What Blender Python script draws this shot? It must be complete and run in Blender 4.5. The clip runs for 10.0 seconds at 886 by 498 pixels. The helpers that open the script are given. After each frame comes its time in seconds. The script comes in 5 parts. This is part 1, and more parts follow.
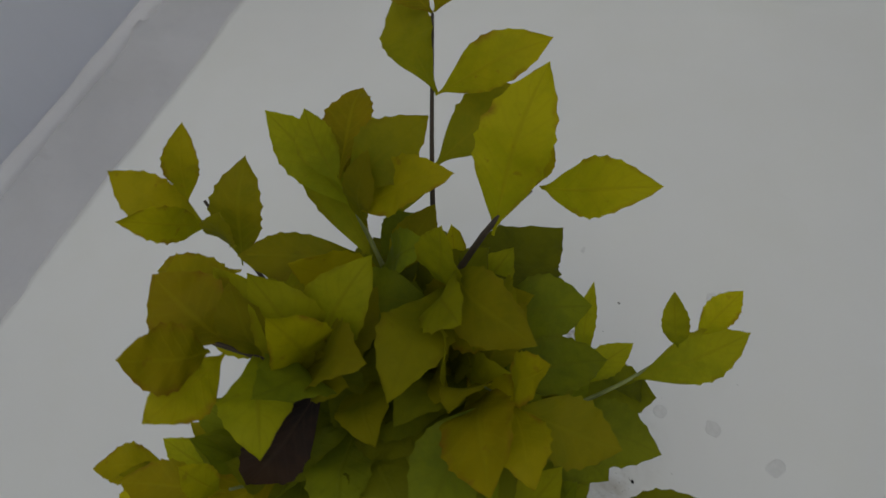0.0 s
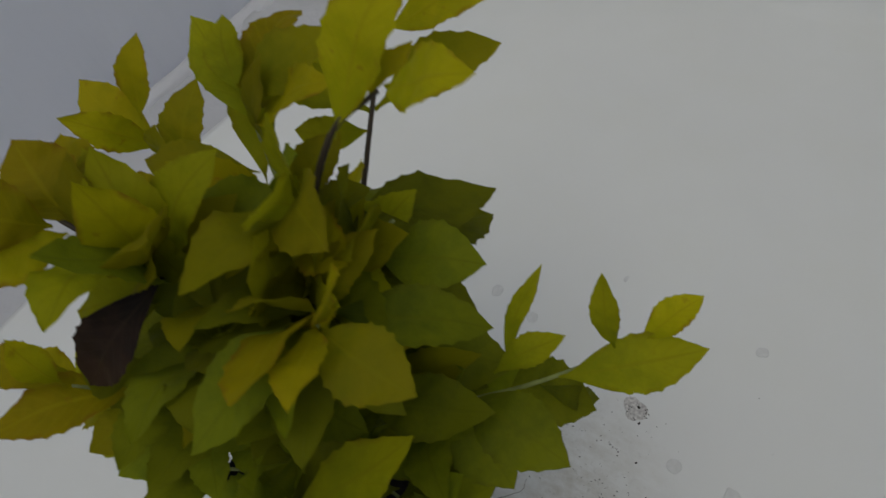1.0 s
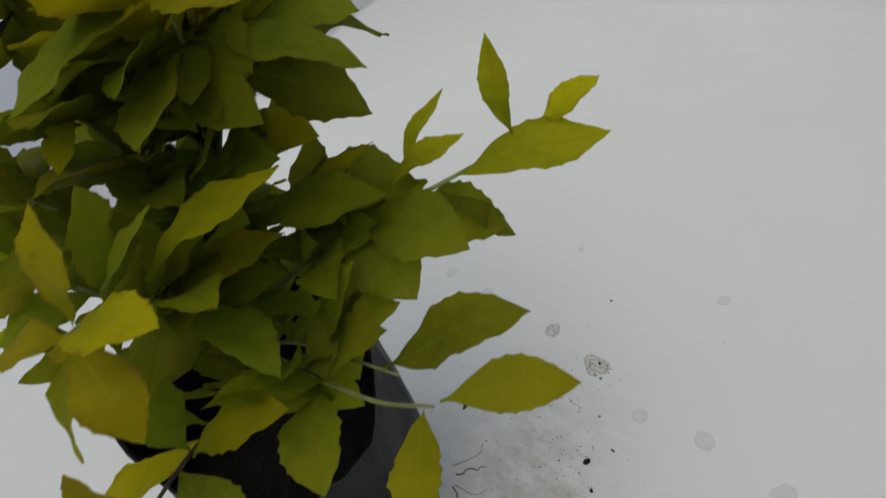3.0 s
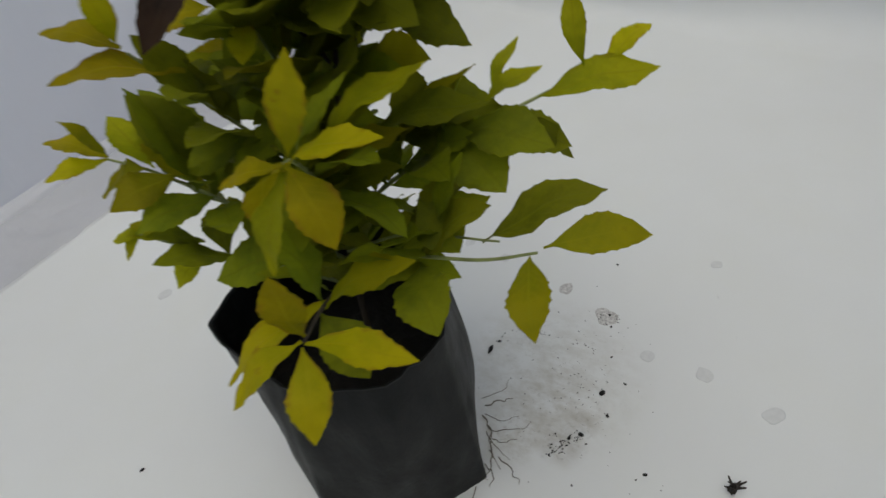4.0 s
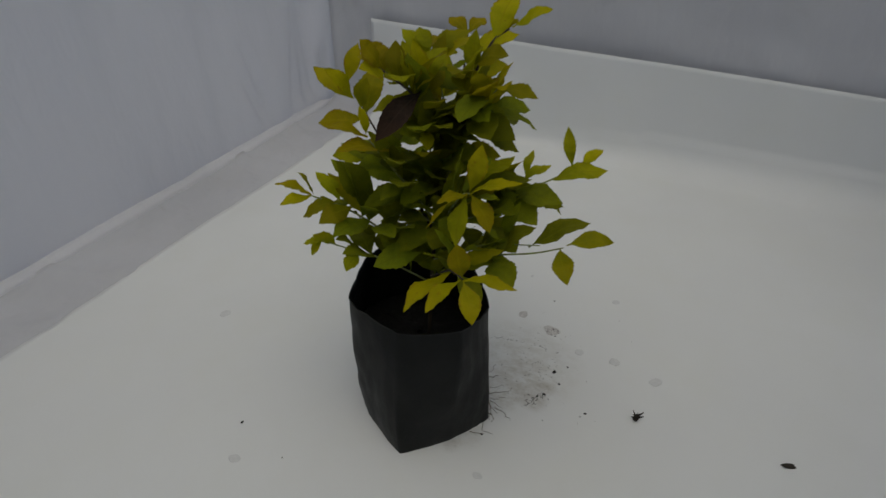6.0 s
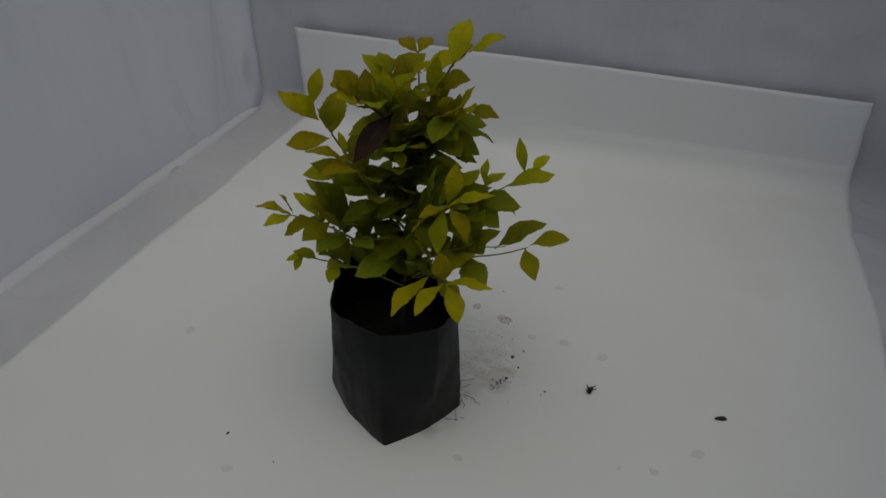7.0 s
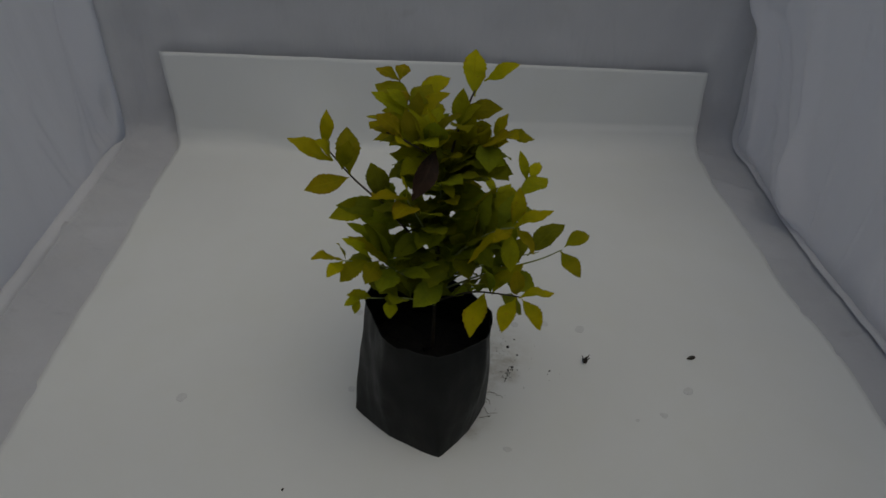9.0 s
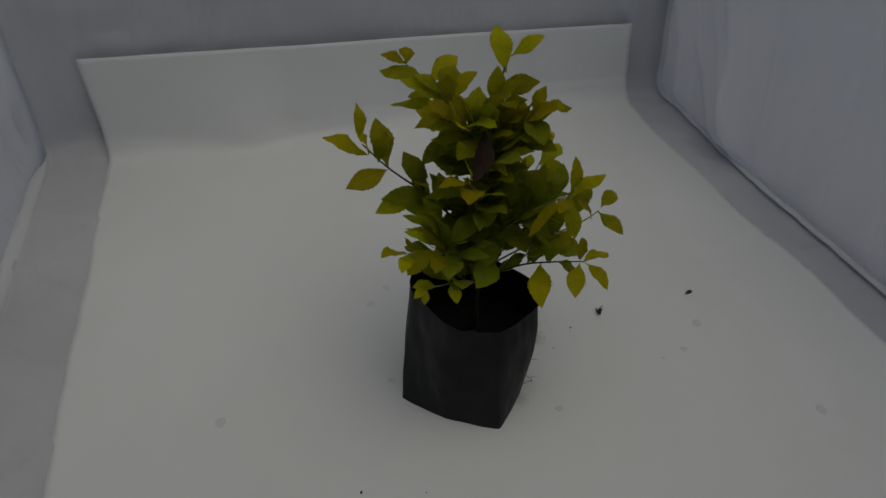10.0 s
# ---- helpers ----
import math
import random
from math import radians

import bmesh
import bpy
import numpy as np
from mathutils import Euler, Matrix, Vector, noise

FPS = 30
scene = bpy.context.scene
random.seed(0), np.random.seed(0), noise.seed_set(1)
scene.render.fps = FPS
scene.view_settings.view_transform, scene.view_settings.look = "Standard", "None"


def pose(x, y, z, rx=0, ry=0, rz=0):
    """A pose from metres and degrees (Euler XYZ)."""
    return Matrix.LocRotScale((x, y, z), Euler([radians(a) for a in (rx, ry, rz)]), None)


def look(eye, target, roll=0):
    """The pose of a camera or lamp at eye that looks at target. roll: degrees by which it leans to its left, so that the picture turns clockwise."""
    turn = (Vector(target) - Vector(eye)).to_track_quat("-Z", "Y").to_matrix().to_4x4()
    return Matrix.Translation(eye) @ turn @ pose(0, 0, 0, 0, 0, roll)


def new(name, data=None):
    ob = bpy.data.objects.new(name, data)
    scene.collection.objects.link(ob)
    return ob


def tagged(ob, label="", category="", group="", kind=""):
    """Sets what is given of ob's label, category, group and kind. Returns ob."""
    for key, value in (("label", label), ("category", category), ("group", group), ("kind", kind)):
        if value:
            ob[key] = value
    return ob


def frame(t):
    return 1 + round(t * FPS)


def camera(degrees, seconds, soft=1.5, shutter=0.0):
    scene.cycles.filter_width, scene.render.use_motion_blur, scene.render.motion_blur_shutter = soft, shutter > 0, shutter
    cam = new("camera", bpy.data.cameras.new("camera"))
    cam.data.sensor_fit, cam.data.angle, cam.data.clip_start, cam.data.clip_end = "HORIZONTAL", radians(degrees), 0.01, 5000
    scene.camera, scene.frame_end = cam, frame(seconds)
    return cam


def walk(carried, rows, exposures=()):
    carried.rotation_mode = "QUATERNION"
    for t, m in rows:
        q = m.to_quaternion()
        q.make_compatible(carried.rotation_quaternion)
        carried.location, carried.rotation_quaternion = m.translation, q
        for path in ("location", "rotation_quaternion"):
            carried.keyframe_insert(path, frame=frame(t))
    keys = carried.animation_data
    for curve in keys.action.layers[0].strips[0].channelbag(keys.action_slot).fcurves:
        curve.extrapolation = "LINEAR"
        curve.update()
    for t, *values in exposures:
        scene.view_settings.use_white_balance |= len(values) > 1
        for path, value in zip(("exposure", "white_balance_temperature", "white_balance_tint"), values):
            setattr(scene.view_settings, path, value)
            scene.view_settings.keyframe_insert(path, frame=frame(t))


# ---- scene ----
cam = camera(66.90, 10.0, soft=1.5, shutter=0.4)
PATH = [
    (0, (0.0637, -0.0211, 0.4595), (-0.4251, 0.6259, -0.9889), -15.03),
    (0.5, (0.0949, -0.0132, 0.4459), (-0.5858, 0.5742, -0.9496), -19.14),
    (1, (0.1267, -0.0031, 0.4153), (-0.6687, 0.5715, -0.9237), -20.29),
    (1.5, (0.1526, -0.0066, 0.3949), (-0.7337, 0.6284, -0.8568), -21.02),
    (2, (0.1623, -0.0186, 0.3687), (-0.7783, 0.7102, -0.7888), -21.11),
    (2.5, (0.1720, -0.0337, 0.3481), (-0.7580, 0.7291, -0.7959), -20.11),
    (2.7, (0.1775, -0.0385, 0.3401), (-0.7407, 0.7364, -0.8054), -19.76),
    (3.8, (0.1847, -0.1134, 0.3354), (-0.6607, 0.7679, -0.7889), -14.23),
    (4, (0.1847, -0.1315, 0.3443), (-0.6594, 0.7744, -0.7613), -13.20),
    (4.5, (0.1867, -0.1969, 0.3702), (-0.6551, 0.7671, -0.6870), -9.31),
    (5, (0.2093, -0.2531, 0.4001), (-0.6132, 0.7890, -0.5965), -6.56),
    (5.2, (0.2114, -0.2784, 0.4147), (-0.5858, 0.7957, -0.5683), -5.25),
    (6.3, (0.1982, -0.3866, 0.4639), (-0.3724, 0.8757, -0.4508), -0.00),
    (6.5, (0.1979, -0.3891, 0.4768), (-0.3357, 0.8765, -0.4553), -0.01),
    (7, (0.1692, -0.4200, 0.4861), (-0.2497, 0.8794, -0.4582), 0.38),
    (7.5, (0.1399, -0.4575, 0.4975), (-0.1802, 0.8664, -0.4514), 1.05),
    (8, (0.1080, -0.4713, 0.5045), (-0.0999, 0.8798, -0.4373), 2.12),
    (8.5, (0.0345, -0.4721, 0.5203), (-0.0129, 0.8783, -0.4440), 1.57),
    (9, (-0.0310, -0.4558, 0.5284), (0.0600, 0.8853, -0.4455), 2.46),
    (9.5, (-0.1011, -0.4387, 0.5226), (0.1096, 0.8440, -0.5097), 2.46),
    (10, (-0.1713, -0.4292, 0.5345), (0.2048, 0.8202, -0.4918), 1.35),
]
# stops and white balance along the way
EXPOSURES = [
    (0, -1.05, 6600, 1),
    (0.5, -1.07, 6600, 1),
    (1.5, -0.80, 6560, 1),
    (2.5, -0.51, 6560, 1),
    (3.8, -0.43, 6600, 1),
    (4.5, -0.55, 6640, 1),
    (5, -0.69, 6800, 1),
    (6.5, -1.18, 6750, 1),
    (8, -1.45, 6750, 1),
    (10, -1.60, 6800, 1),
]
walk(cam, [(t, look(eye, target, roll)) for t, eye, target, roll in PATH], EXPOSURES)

# ---- light: an overcast day over the open top of the cloth tent ----
world = bpy.data.worlds.new("sky")
scene.world = world
world.use_nodes = True
wn = world.node_tree
sky = wn.nodes.new("ShaderNodeTexSky")
sky.sky_type = "NISHITA"
sky.sun_disc = False
sky.sun_elevation, sky.sun_rotation = radians(76), radians(145)
sky.air_density, sky.dust_density, sky.ozone_density = 1.0, 4.0, 1.0
wn.nodes["Background"].inputs["Strength"].default_value = 0.125
wn.links.new(sky.outputs["Color"], wn.nodes["Background"].inputs["Color"])
sun_data = bpy.data.lights.new("sun", "SUN")
sun_data.energy, sun_data.angle, sun_data.color = 0.88, radians(80), (1.0, 0.97, 0.92)
sun = new("sun", sun_data)
sun.matrix_world = look((0.34, -0.48, 2.5), (0, 0.0, 0))


# ---- materials ----
def material(name):
    m = bpy.data.materials.new(name)
    m.use_nodes = True
    t = m.node_tree
    return m, t, t.nodes["Principled BSDF"]


def node(t, kind, **values):
    n = t.nodes.new(kind)
    for k, v in values.items():
        n.inputs[k.replace("_", " ")].default_value = v
    return n


def ramp(t, source, stops):
    r = t.nodes.new("ShaderNodeValToRGB")
    e = r.color_ramp.elements
    while len(e) < len(stops):
        e.new(0.5)
    for k, (p, c) in enumerate(stops):
        e[k].position, e[k].color = p, (*c, 1)
    t.links.new(source, r.inputs[0])
    return r.outputs[0]


def mixed(t, factor, a, b, kind="MIX"):
    n = t.nodes.new("ShaderNodeMix")
    n.data_type, n.blend_type = "RGBA", kind
    for sock, v in ((n.inputs[0], factor), (n.inputs[6], a), (n.inputs[7], b)):
        if isinstance(v, bpy.types.NodeSocket):
            t.links.new(v, sock)
        else:
            sock.default_value = v if isinstance(v, float) else (*v, 1)
    return n.outputs[2]


def place(t, scale=(1, 1, 1), kind="Object"):
    c = t.nodes.new("ShaderNodeTexCoord")
    m = t.nodes.new("ShaderNodeMapping")
    m.inputs["Scale"].default_value = scale
    t.links.new(c.outputs[kind], m.inputs[0])
    return m.outputs[0]


def grain(t, where, scale, detail=4.0, rough=0.55):
    n = node(t, "ShaderNodeTexNoise", Scale=scale, Detail=detail, Roughness=rough)
    t.links.new(where, n.inputs["Vector"])
    return n.outputs["Fac"]


def bump(t, bsdf, height, strength, distance):
    n = node(t, "ShaderNodeBump", Strength=strength, Distance=distance)
    t.links.new(height, n.inputs["Height"])
    t.links.new(n.outputs[0], bsdf.inputs["Normal"])
    return n


def through_cloth(m, t, bsdf, colour, amount):
    """Lets some of the light from behind through a thin sheet."""
    tr = t.nodes.new("ShaderNodeBsdfTranslucent")
    mix = t.nodes.new("ShaderNodeMixShader")
    mix.inputs[0].default_value = amount
    if isinstance(colour, bpy.types.NodeSocket):
        t.links.new(colour, tr.inputs["Color"])
    else:
        tr.inputs["Color"].default_value = (*colour, 1)
    t.links.new(bsdf.outputs[0], mix.inputs[1])
    t.links.new(tr.outputs[0], mix.inputs[2])
    t.links.new(mix.outputs[0], t.nodes["Material Output"].inputs["Surface"])


def cloth_material(name, light, dark, amount, dirt=0.0):
    m, t, b = material(name)
    w = place(t)
    c = ramp(t, grain(t, w, 5.0), [(0.3, dark), (0.7, light)])
    if dirt:
        smudge = ramp(t, grain(t, place(t, (1, 1.8, 1)), 17.0, 3.0, 0.5), [(0.66, (0, 0, 0)), (0.76, (dirt, dirt, dirt))])
        c = mixed(t, smudge, c, (0.30, 0.30, 0.29))
        haze = ramp(t, grain(t, w, 9.0, 5.0, 0.6), [(0.5, (0, 0, 0)), (0.8, (0.35, 0.35, 0.35))])
        c = mixed(t, haze, c, (0.52, 0.52, 0.51))
    t.links.new(c, b.inputs["Base Color"])
    b.inputs["Roughness"].default_value = 0.62
    b.inputs["Sheen Weight"].default_value = 0.15
    weave = t.nodes.new("ShaderNodeTexWave")
    weave.inputs["Scale"].default_value = 260
    weave.inputs["Distortion"].default_value = 1.0
    t.links.new(w, weave.inputs["Vector"])
    first = bump(t, b, grain(t, place(t, (1, 1, 0.35)), 14.0, 4.0), 0.6, 0.012)
    second = bump(t, b, weave.outputs["Fac"], 0.08, 0.0005)
    t.links.new(first.outputs[0], second.inputs["Normal"])
    if amount > 0.5:
        # hanging streaks in the loose side walls
        third = bump(t, b, grain(t, place(t, (1, 1, 0.13)), 8.0, 2.0), 0.7, 0.045)
        t.links.new(second.outputs[0], third.inputs["Normal"])
    through_cloth(m, t, b, light, amount)
    return m


CLOTH_SIDE = cloth_material("white_nylon_side", (0.925, 0.92, 0.95), (0.88, 0.875, 0.905), 0.56)
CLOTH_HEM = cloth_material("white_nylon_tape", (0.85, 0.85, 0.88), (0.77, 0.77, 0.80), 0.30)
CLOTH_BASE = cloth_material("white_nylon_base", (0.62, 0.625, 0.66), (0.53, 0.535, 0.57), 0.10, 0.22)

PAPER, t, b = material("white_paper")
w = place(t)
c = ramp(t, grain(t, w, 3.0), [(0.3, (0.702, 0.715, 0.720)), (0.75, (0.765, 0.78, 0.782))])
c = mixed(t, ramp(t, grain(t, w, 11.0, 5.0, 0.6), [(0.45, (0, 0, 0)), (0.8, (0.5, 0.5, 0.5))]), c, (0.71, 0.72, 0.685))


def spot(x, y, reach, strength):
    """Fades from the strength at (x, y) to nothing at the reach."""
    d = t.nodes.new("ShaderNodeVectorMath")
    d.operation = "DISTANCE"
    d.inputs[1].default_value = (x, y, 0.0)
    t.links.new(w, d.inputs[0])
    return ramp(t, d.outputs["Value"], [(0.0, (strength,) * 3), (reach * 0.5, (strength * 0.7,) * 3), (reach, (0, 0, 0))])


# brown smudges where the bag was dragged
patch = ramp(t, grain(t, place(t, (1, 1.6, 1)), 55.0, 8.0, 0.7), [(0.40, (0.08, 0.08, 0.08)), (0.66, (1, 1, 1))])
fine = ramp(t, grain(t, w, 330.0, 3.0), [(0.60, (0, 0, 0)), (0.70, (1, 1, 1))])
# the last spot paints contact shade and dust at the bag's front foot
for x, y, reach, strength in ((0.045, 0.080, 0.070, 0.52), (0.049, 0.031, 0.020, 0.6), (0.062, 0.060, 0.034, 0.42), (0.078, 0.042, 0.014, 0.6), (0.082, 0.060, 0.010, 0.5), (0.040, -0.018, 0.02, 0.35), (0.032, -0.034, 0.010, 0.5)):
    near = spot(x, y, reach, strength)
    c = mixed(t, mixed(t, 1.0, near, patch, "MULTIPLY"), c, (0.40, 0.37, 0.305))
    c = mixed(t, mixed(t, 0.7, near, fine, "MULTIPLY") if reach < 0.02 else mixed(t, 1.0, mixed(t, 1.0, near, fine, "MULTIPLY"), (0.35, 0.35, 0.35), "MULTIPLY"), c, (0.16, 0.14, 0.12))
t.links.new(c, b.inputs["Base Color"])
b.inputs["Roughness"].default_value = 0.7
bump(t, b, grain(t, w, 30.0, 6.0), 0.06, 0.004)

FILM, t, b = material("black_polythene")
w = place(t)
c = ramp(t, grain(t, w, 26.0, 6.0), [(0.3, (0.0052, 0.0060, 0.0056)), (0.75, (0.0112, 0.0126, 0.0119))])
t.links.new(c, b.inputs["Base Color"])
r = ramp(t, grain(t, w, 40.0, 5.0), [(0.3, (0.42, 0.42, 0.42)), (0.75, (0.62, 0.62, 0.62))])
t.links.new(r, b.inputs["Roughness"])
b.inputs["Specular IOR Level"].default_value = 0.19
bump(t, b, grain(t, place(t, (1, 1, 0.4)), 55.0, 7.0, 0.65), 0.4, 0.003)

SOIL, t, b = material("dark_potting_soil")
w = place(t)
c = ramp(t, grain(t, w, 150.0, 8.0, 0.7), [(0.3, (0.003, 0.0025, 0.0025)), (0.7, (0.010, 0.0075, 0.006))])
t.links.new(c, b.inputs["Base Color"])
b.inputs["Roughness"].default_value = 0.95
bump(t, b, grain(t, w, 300.0, 8.0, 0.7), 0.8, 0.003)


def plain(name, colour, rough=0.8, scale=120.0, spread=0.35):
    m, t, b = material(name)
    c = ramp(t, grain(t, place(t), scale, 6.0), [
        (0.3, tuple(v * (1 - spread) for v in colour)), (0.7, tuple(v * (1 + spread) for v in colour))])
    t.links.new(c, b.inputs["Base Color"])
    b.inputs["Roughness"].default_value = rough
    return m


STAIN = plain("grey_water_stain", (0.625, 0.635, 0.64), 0.75, 260.0, 0.06)
RING = plain("muddy_drop_mark", (0.52, 0.51, 0.50), 0.8, 500.0, 0.45)
CRUMB = plain("black_soil_crumb", (0.014, 0.012, 0.011), 0.95)
HUSK = plain("dry_dark_husk", (0.03, 0.024, 0.016), 0.85)
ROOT = plain("thin_grey_root", (0.19, 0.17, 0.14), 0.9)
STEM_GREEN = plain("pale_green_stem", (0.20, 0.23, 0.07), 0.6)
STEM_BROWN = plain("brown_woody_stem", (0.052, 0.038, 0.025), 0.8)
BOUNCE_GROUND = plain("pale_bounce_ground", (0.50, 0.495, 0.485), 0.9, 8.0, 0.15)


def leaf_material(name, colour, tone, vein, glow, rim, rust):
    """Blade colour with a paler midrib and side veins, from the blade's own length and width."""
    m, t, b = material(name)
    uv = t.nodes.new("ShaderNodeUVMap")
    info = t.nodes.new("ShaderNodeObjectInfo")
    sep = t.nodes.new("ShaderNodeSeparateXYZ")
    t.links.new(uv.outputs[0], sep.inputs[0])
    w = place(t)
    # older towards the base, younger towards the tip, with uneven blotches
    age = t.nodes.new("ShaderNodeMath")
    age.operation = "MULTIPLY_ADD"
    age.inputs[1].default_value, age.inputs[2].default_value = 0.55, -0.25
    t.links.new(sep.outputs["X"], age.inputs[0])
    both = t.nodes.new("ShaderNodeMath")
    t.links.new(age.outputs[0], both.inputs[0])
    shifted = t.nodes.new("ShaderNodeVectorMath")
    t.links.new(w, shifted.inputs[0])
    t.links.new(info.outputs["Random"], shifted.inputs[1])
    t.links.new(grain(t, shifted.outputs[0], 90.0, 6.0, 0.65), both.inputs[1])
    blotch = ramp(t, both.outputs[0], [(0.34, tone), (0.68, colour)])
    hue = t.nodes.new("ShaderNodeHueSaturation")
    t.links.new(blotch, hue.inputs["Color"])
    shift = t.nodes.new("ShaderNodeMapRange")
    shift.inputs[3].default_value, shift.inputs[4].default_value = 0.487, 0.513
    t.links.new(info.outputs["Random"], shift.inputs[0])
    t.links.new(shift.outputs[0], hue.inputs["Hue"])
    lift = t.nodes.new("ShaderNodeMapRange")
    lift.inputs[3].default_value, lift.inputs[4].default_value = 0.76, 1.26
    t.links.new(info.outputs["Random"], lift.inputs[0])
    t.links.new(lift.outputs[0], hue.inputs["Value"])
    # side veins run forward from the midrib
    side = t.nodes.new("ShaderNodeMath")
    side.operation = "ABSOLUTE"
    t.links.new(sep.outputs["Y"], side.inputs[0])
    slope = t.nodes.new("ShaderNodeMath")
    slope.operation = "MULTIPLY_ADD"
    slope.inputs[1].default_value = -0.22
    t.links.new(side.outputs[0], slope.inputs[0])
    t.links.new(sep.outputs["X"], slope.inputs[2])
    wave = t.nodes.new("ShaderNodeMath")
    wave.operation = "PINGPONG"
    wave.inputs[1].default_value = 0.055
    t.links.new(slope.outputs[0], wave.inputs[0])
    lines = ramp(t, wave.outputs[0], [(0.0, (0.22, 0.22, 0.22)), (0.01, (0.1, 0.1, 0.1)), (0.025, (0, 0, 0))])
    rib = ramp(t, side.outputs[0], [(0.0, (0.55, 0.55, 0.55)), (0.05, (0.35, 0.35, 0.35)), (0.10, (0, 0, 0))])
    c = mixed(t, mixed(t, 1.0, lines, rib, "LIGHTEN"), hue.outputs[0], vein)
    # dry rusty margin and freckles
    edge = ramp(t, side.outputs[0], [(0.72, (0, 0, 0)), (0.98, (1, 1, 1))])
    worn = ramp(t, grain(t, shifted.outputs[0], 130.0, 4.0), [(0.46, (0, 0, 0)), (0.64, (rim, rim, rim))])
    c = mixed(t, mixed(t, 1.0, edge, worn, "MULTIPLY"), c, rust)
    freckle = ramp(t, grain(t, shifted.outputs[0], 240.0, 3.0), [(0.64, (0, 0, 0)), (0.72, (rim * 0.5,) * 3)])
    c = mixed(t, freckle, c, rust)
    t.links.new(c, b.inputs["Base Color"])
    b.inputs["Roughness"].default_value = 0.55
    b.inputs["Specular IOR Level"].default_value = 0.10
    bump(t, b, mixed(t, 1.0, lines, rib, "LIGHTEN"), 0.35, 0.0008)
    through_cloth(m, t, b, c, glow)
    return m


GOLD = leaf_material("golden_young_leaf", (0.41, 0.345, 0.006), (0.30, 0.28, 0.004), (0.39, 0.33, 0.008), 0.50, 0.85, (0.27, 0.15, 0.012))
LIME = leaf_material("lime_leaf", (0.35, 0.325, 0.009), (0.245, 0.255, 0.007), (0.30, 0.28, 0.009), 0.60, 0.4, (0.20, 0.14, 0.01))
GREEN = leaf_material("green_leaf", (0.215, 0.235, 0.010), (0.125, 0.15, 0.008), (0.18, 0.19, 0.009), 0.52, 0.3, (0.12, 0.10, 0.01))
DEAD = leaf_material("withered_brown_leaf", (0.042, 0.024, 0.015), (0.016, 0.011, 0.009), (0.055, 0.036, 0.022), 0.10, 0.3, (0.07, 0.04, 0.02))


# ---- builders ----
def part(name, bm, mat, parent=None, label="", smooth=True):
    me = bpy.data.meshes.new(name)
    bm.to_mesh(me)
    bm.free()
    if smooth:
        for p in me.polygons:
            p.use_smooth = True
    me.materials.append(mat)
    ob = new(name, me)
    if parent:
        ob.parent = parent
    return tagged(ob, label)


def sheet(name, nu, nv, at, mat, thick=0.0012):
    """A grid of nu x nv cells whose corners at(u, v) gives, with a real thickness."""
    bm = bmesh.new()
    vs = [[bm.verts.new(at(i / nu, j / nv)) for j in range(nv + 1)] for i in range(nu + 1)]
    for i in range(nu):
        for j in range(nv):
            bm.faces.new((vs[i][j], vs[i + 1][j], vs[i + 1][j + 1], vs[i][j + 1]))
    ob = part(name, bm, mat)
    s = ob.modifiers.new("thickness", "SOLIDIFY")
    s.thickness, s.offset = thick, -1
    return ob


def smooth_line(points, n):
    """n points along a smooth line through the given ones."""
    p = [Vector(q) for q in points]
    p = [2 * p[0] - p[1]] + p + [2 * p[-1] - p[-2]]
    out = []
    spans = len(p) - 3
    for k in range(n):
        s = k / (n - 1) * spans
        i = min(int(s), spans - 1)
        u = s - i
        a, b, c, d = p[i:i + 4]
        out.append(0.5 * (2 * b + (c - a) * u + (2 * a - 5 * b + 4 * c - d) * u * u + (3 * b - a - 3 * c + d) * u ** 3))
    return out


def tube(bm, points, r0, r1, n=14, sides=7):
    line = smooth_line(points, n)
    rings = []
    for k, q in enumerate(line):
        along = (line[min(k + 1, n - 1)] - line[max(k - 1, 0)]).normalized()
        turn = along.to_track_quat("Z", "Y")
        r = r0 + (r1 - r0) * k / (n - 1)
        rings.append([bm.verts.new(q + turn @ Vector((r * math.cos(a), r * math.sin(a), 0)))
                      for a in (2 * math.pi * s / sides for s in range(sides))])
    for a, b in zip(rings, rings[1:]):
        for s in range(sides):
            bm.faces.new((a[s], a[(s + 1) % sides], b[(s + 1) % sides], b[s]))
    bm.faces.new(rings[0][::-1])
    bm.faces.new(rings[-1])
    return bm


# ---- setting: ground, cloth tent, paper ----
# unseen ground, added pale so it throws light onto the outer walls
def ground_at(u, v):
    return ((u - 0.5) * 120, (v - 0.5) * 120, -0.03)


tagged(sheet("ground", 8, 8, ground_at, BOUNCE_GROUND, 0.05), "unseen pale ground added under the tent to bounce light", "ground", kind="structure")

LEFT, RIGHT, BACK, TOP, FRONT = -0.488, 0.510, 0.580, 0.62, -0.62
BEND = 0.045


def sweep(s):
    """Run of the base cloth: along the floor, round the bend and up the back. s in metres from the front."""
    flat = BACK - BEND - FRONT
    arc = BEND * math.pi / 2
    if s < flat:
        return FRONT + s, -0.003
    if s < flat + arc:
        a = (s - flat) / BEND
        return BACK - BEND + BEND * math.sin(a), -0.003 + BEND * (1 - math.cos(a))
    return BACK, -0.003 + BEND + s - flat - arc


RUN = BACK - BEND - FRONT + BEND * math.pi / 2 + TOP - BEND


def ease(v, pairs):
    """Value at v along a smooth line through (place, value) pairs."""
    if v <= pairs[0][0]:
        return pairs[0][1]
    for (a, p), (b, q) in zip(pairs, pairs[1:]):
        if v <= b:
            k = (v - a) / (b - a)
            return p + (q - p) * k * k * (3 - 2 * k)
    return pairs[-1][1]


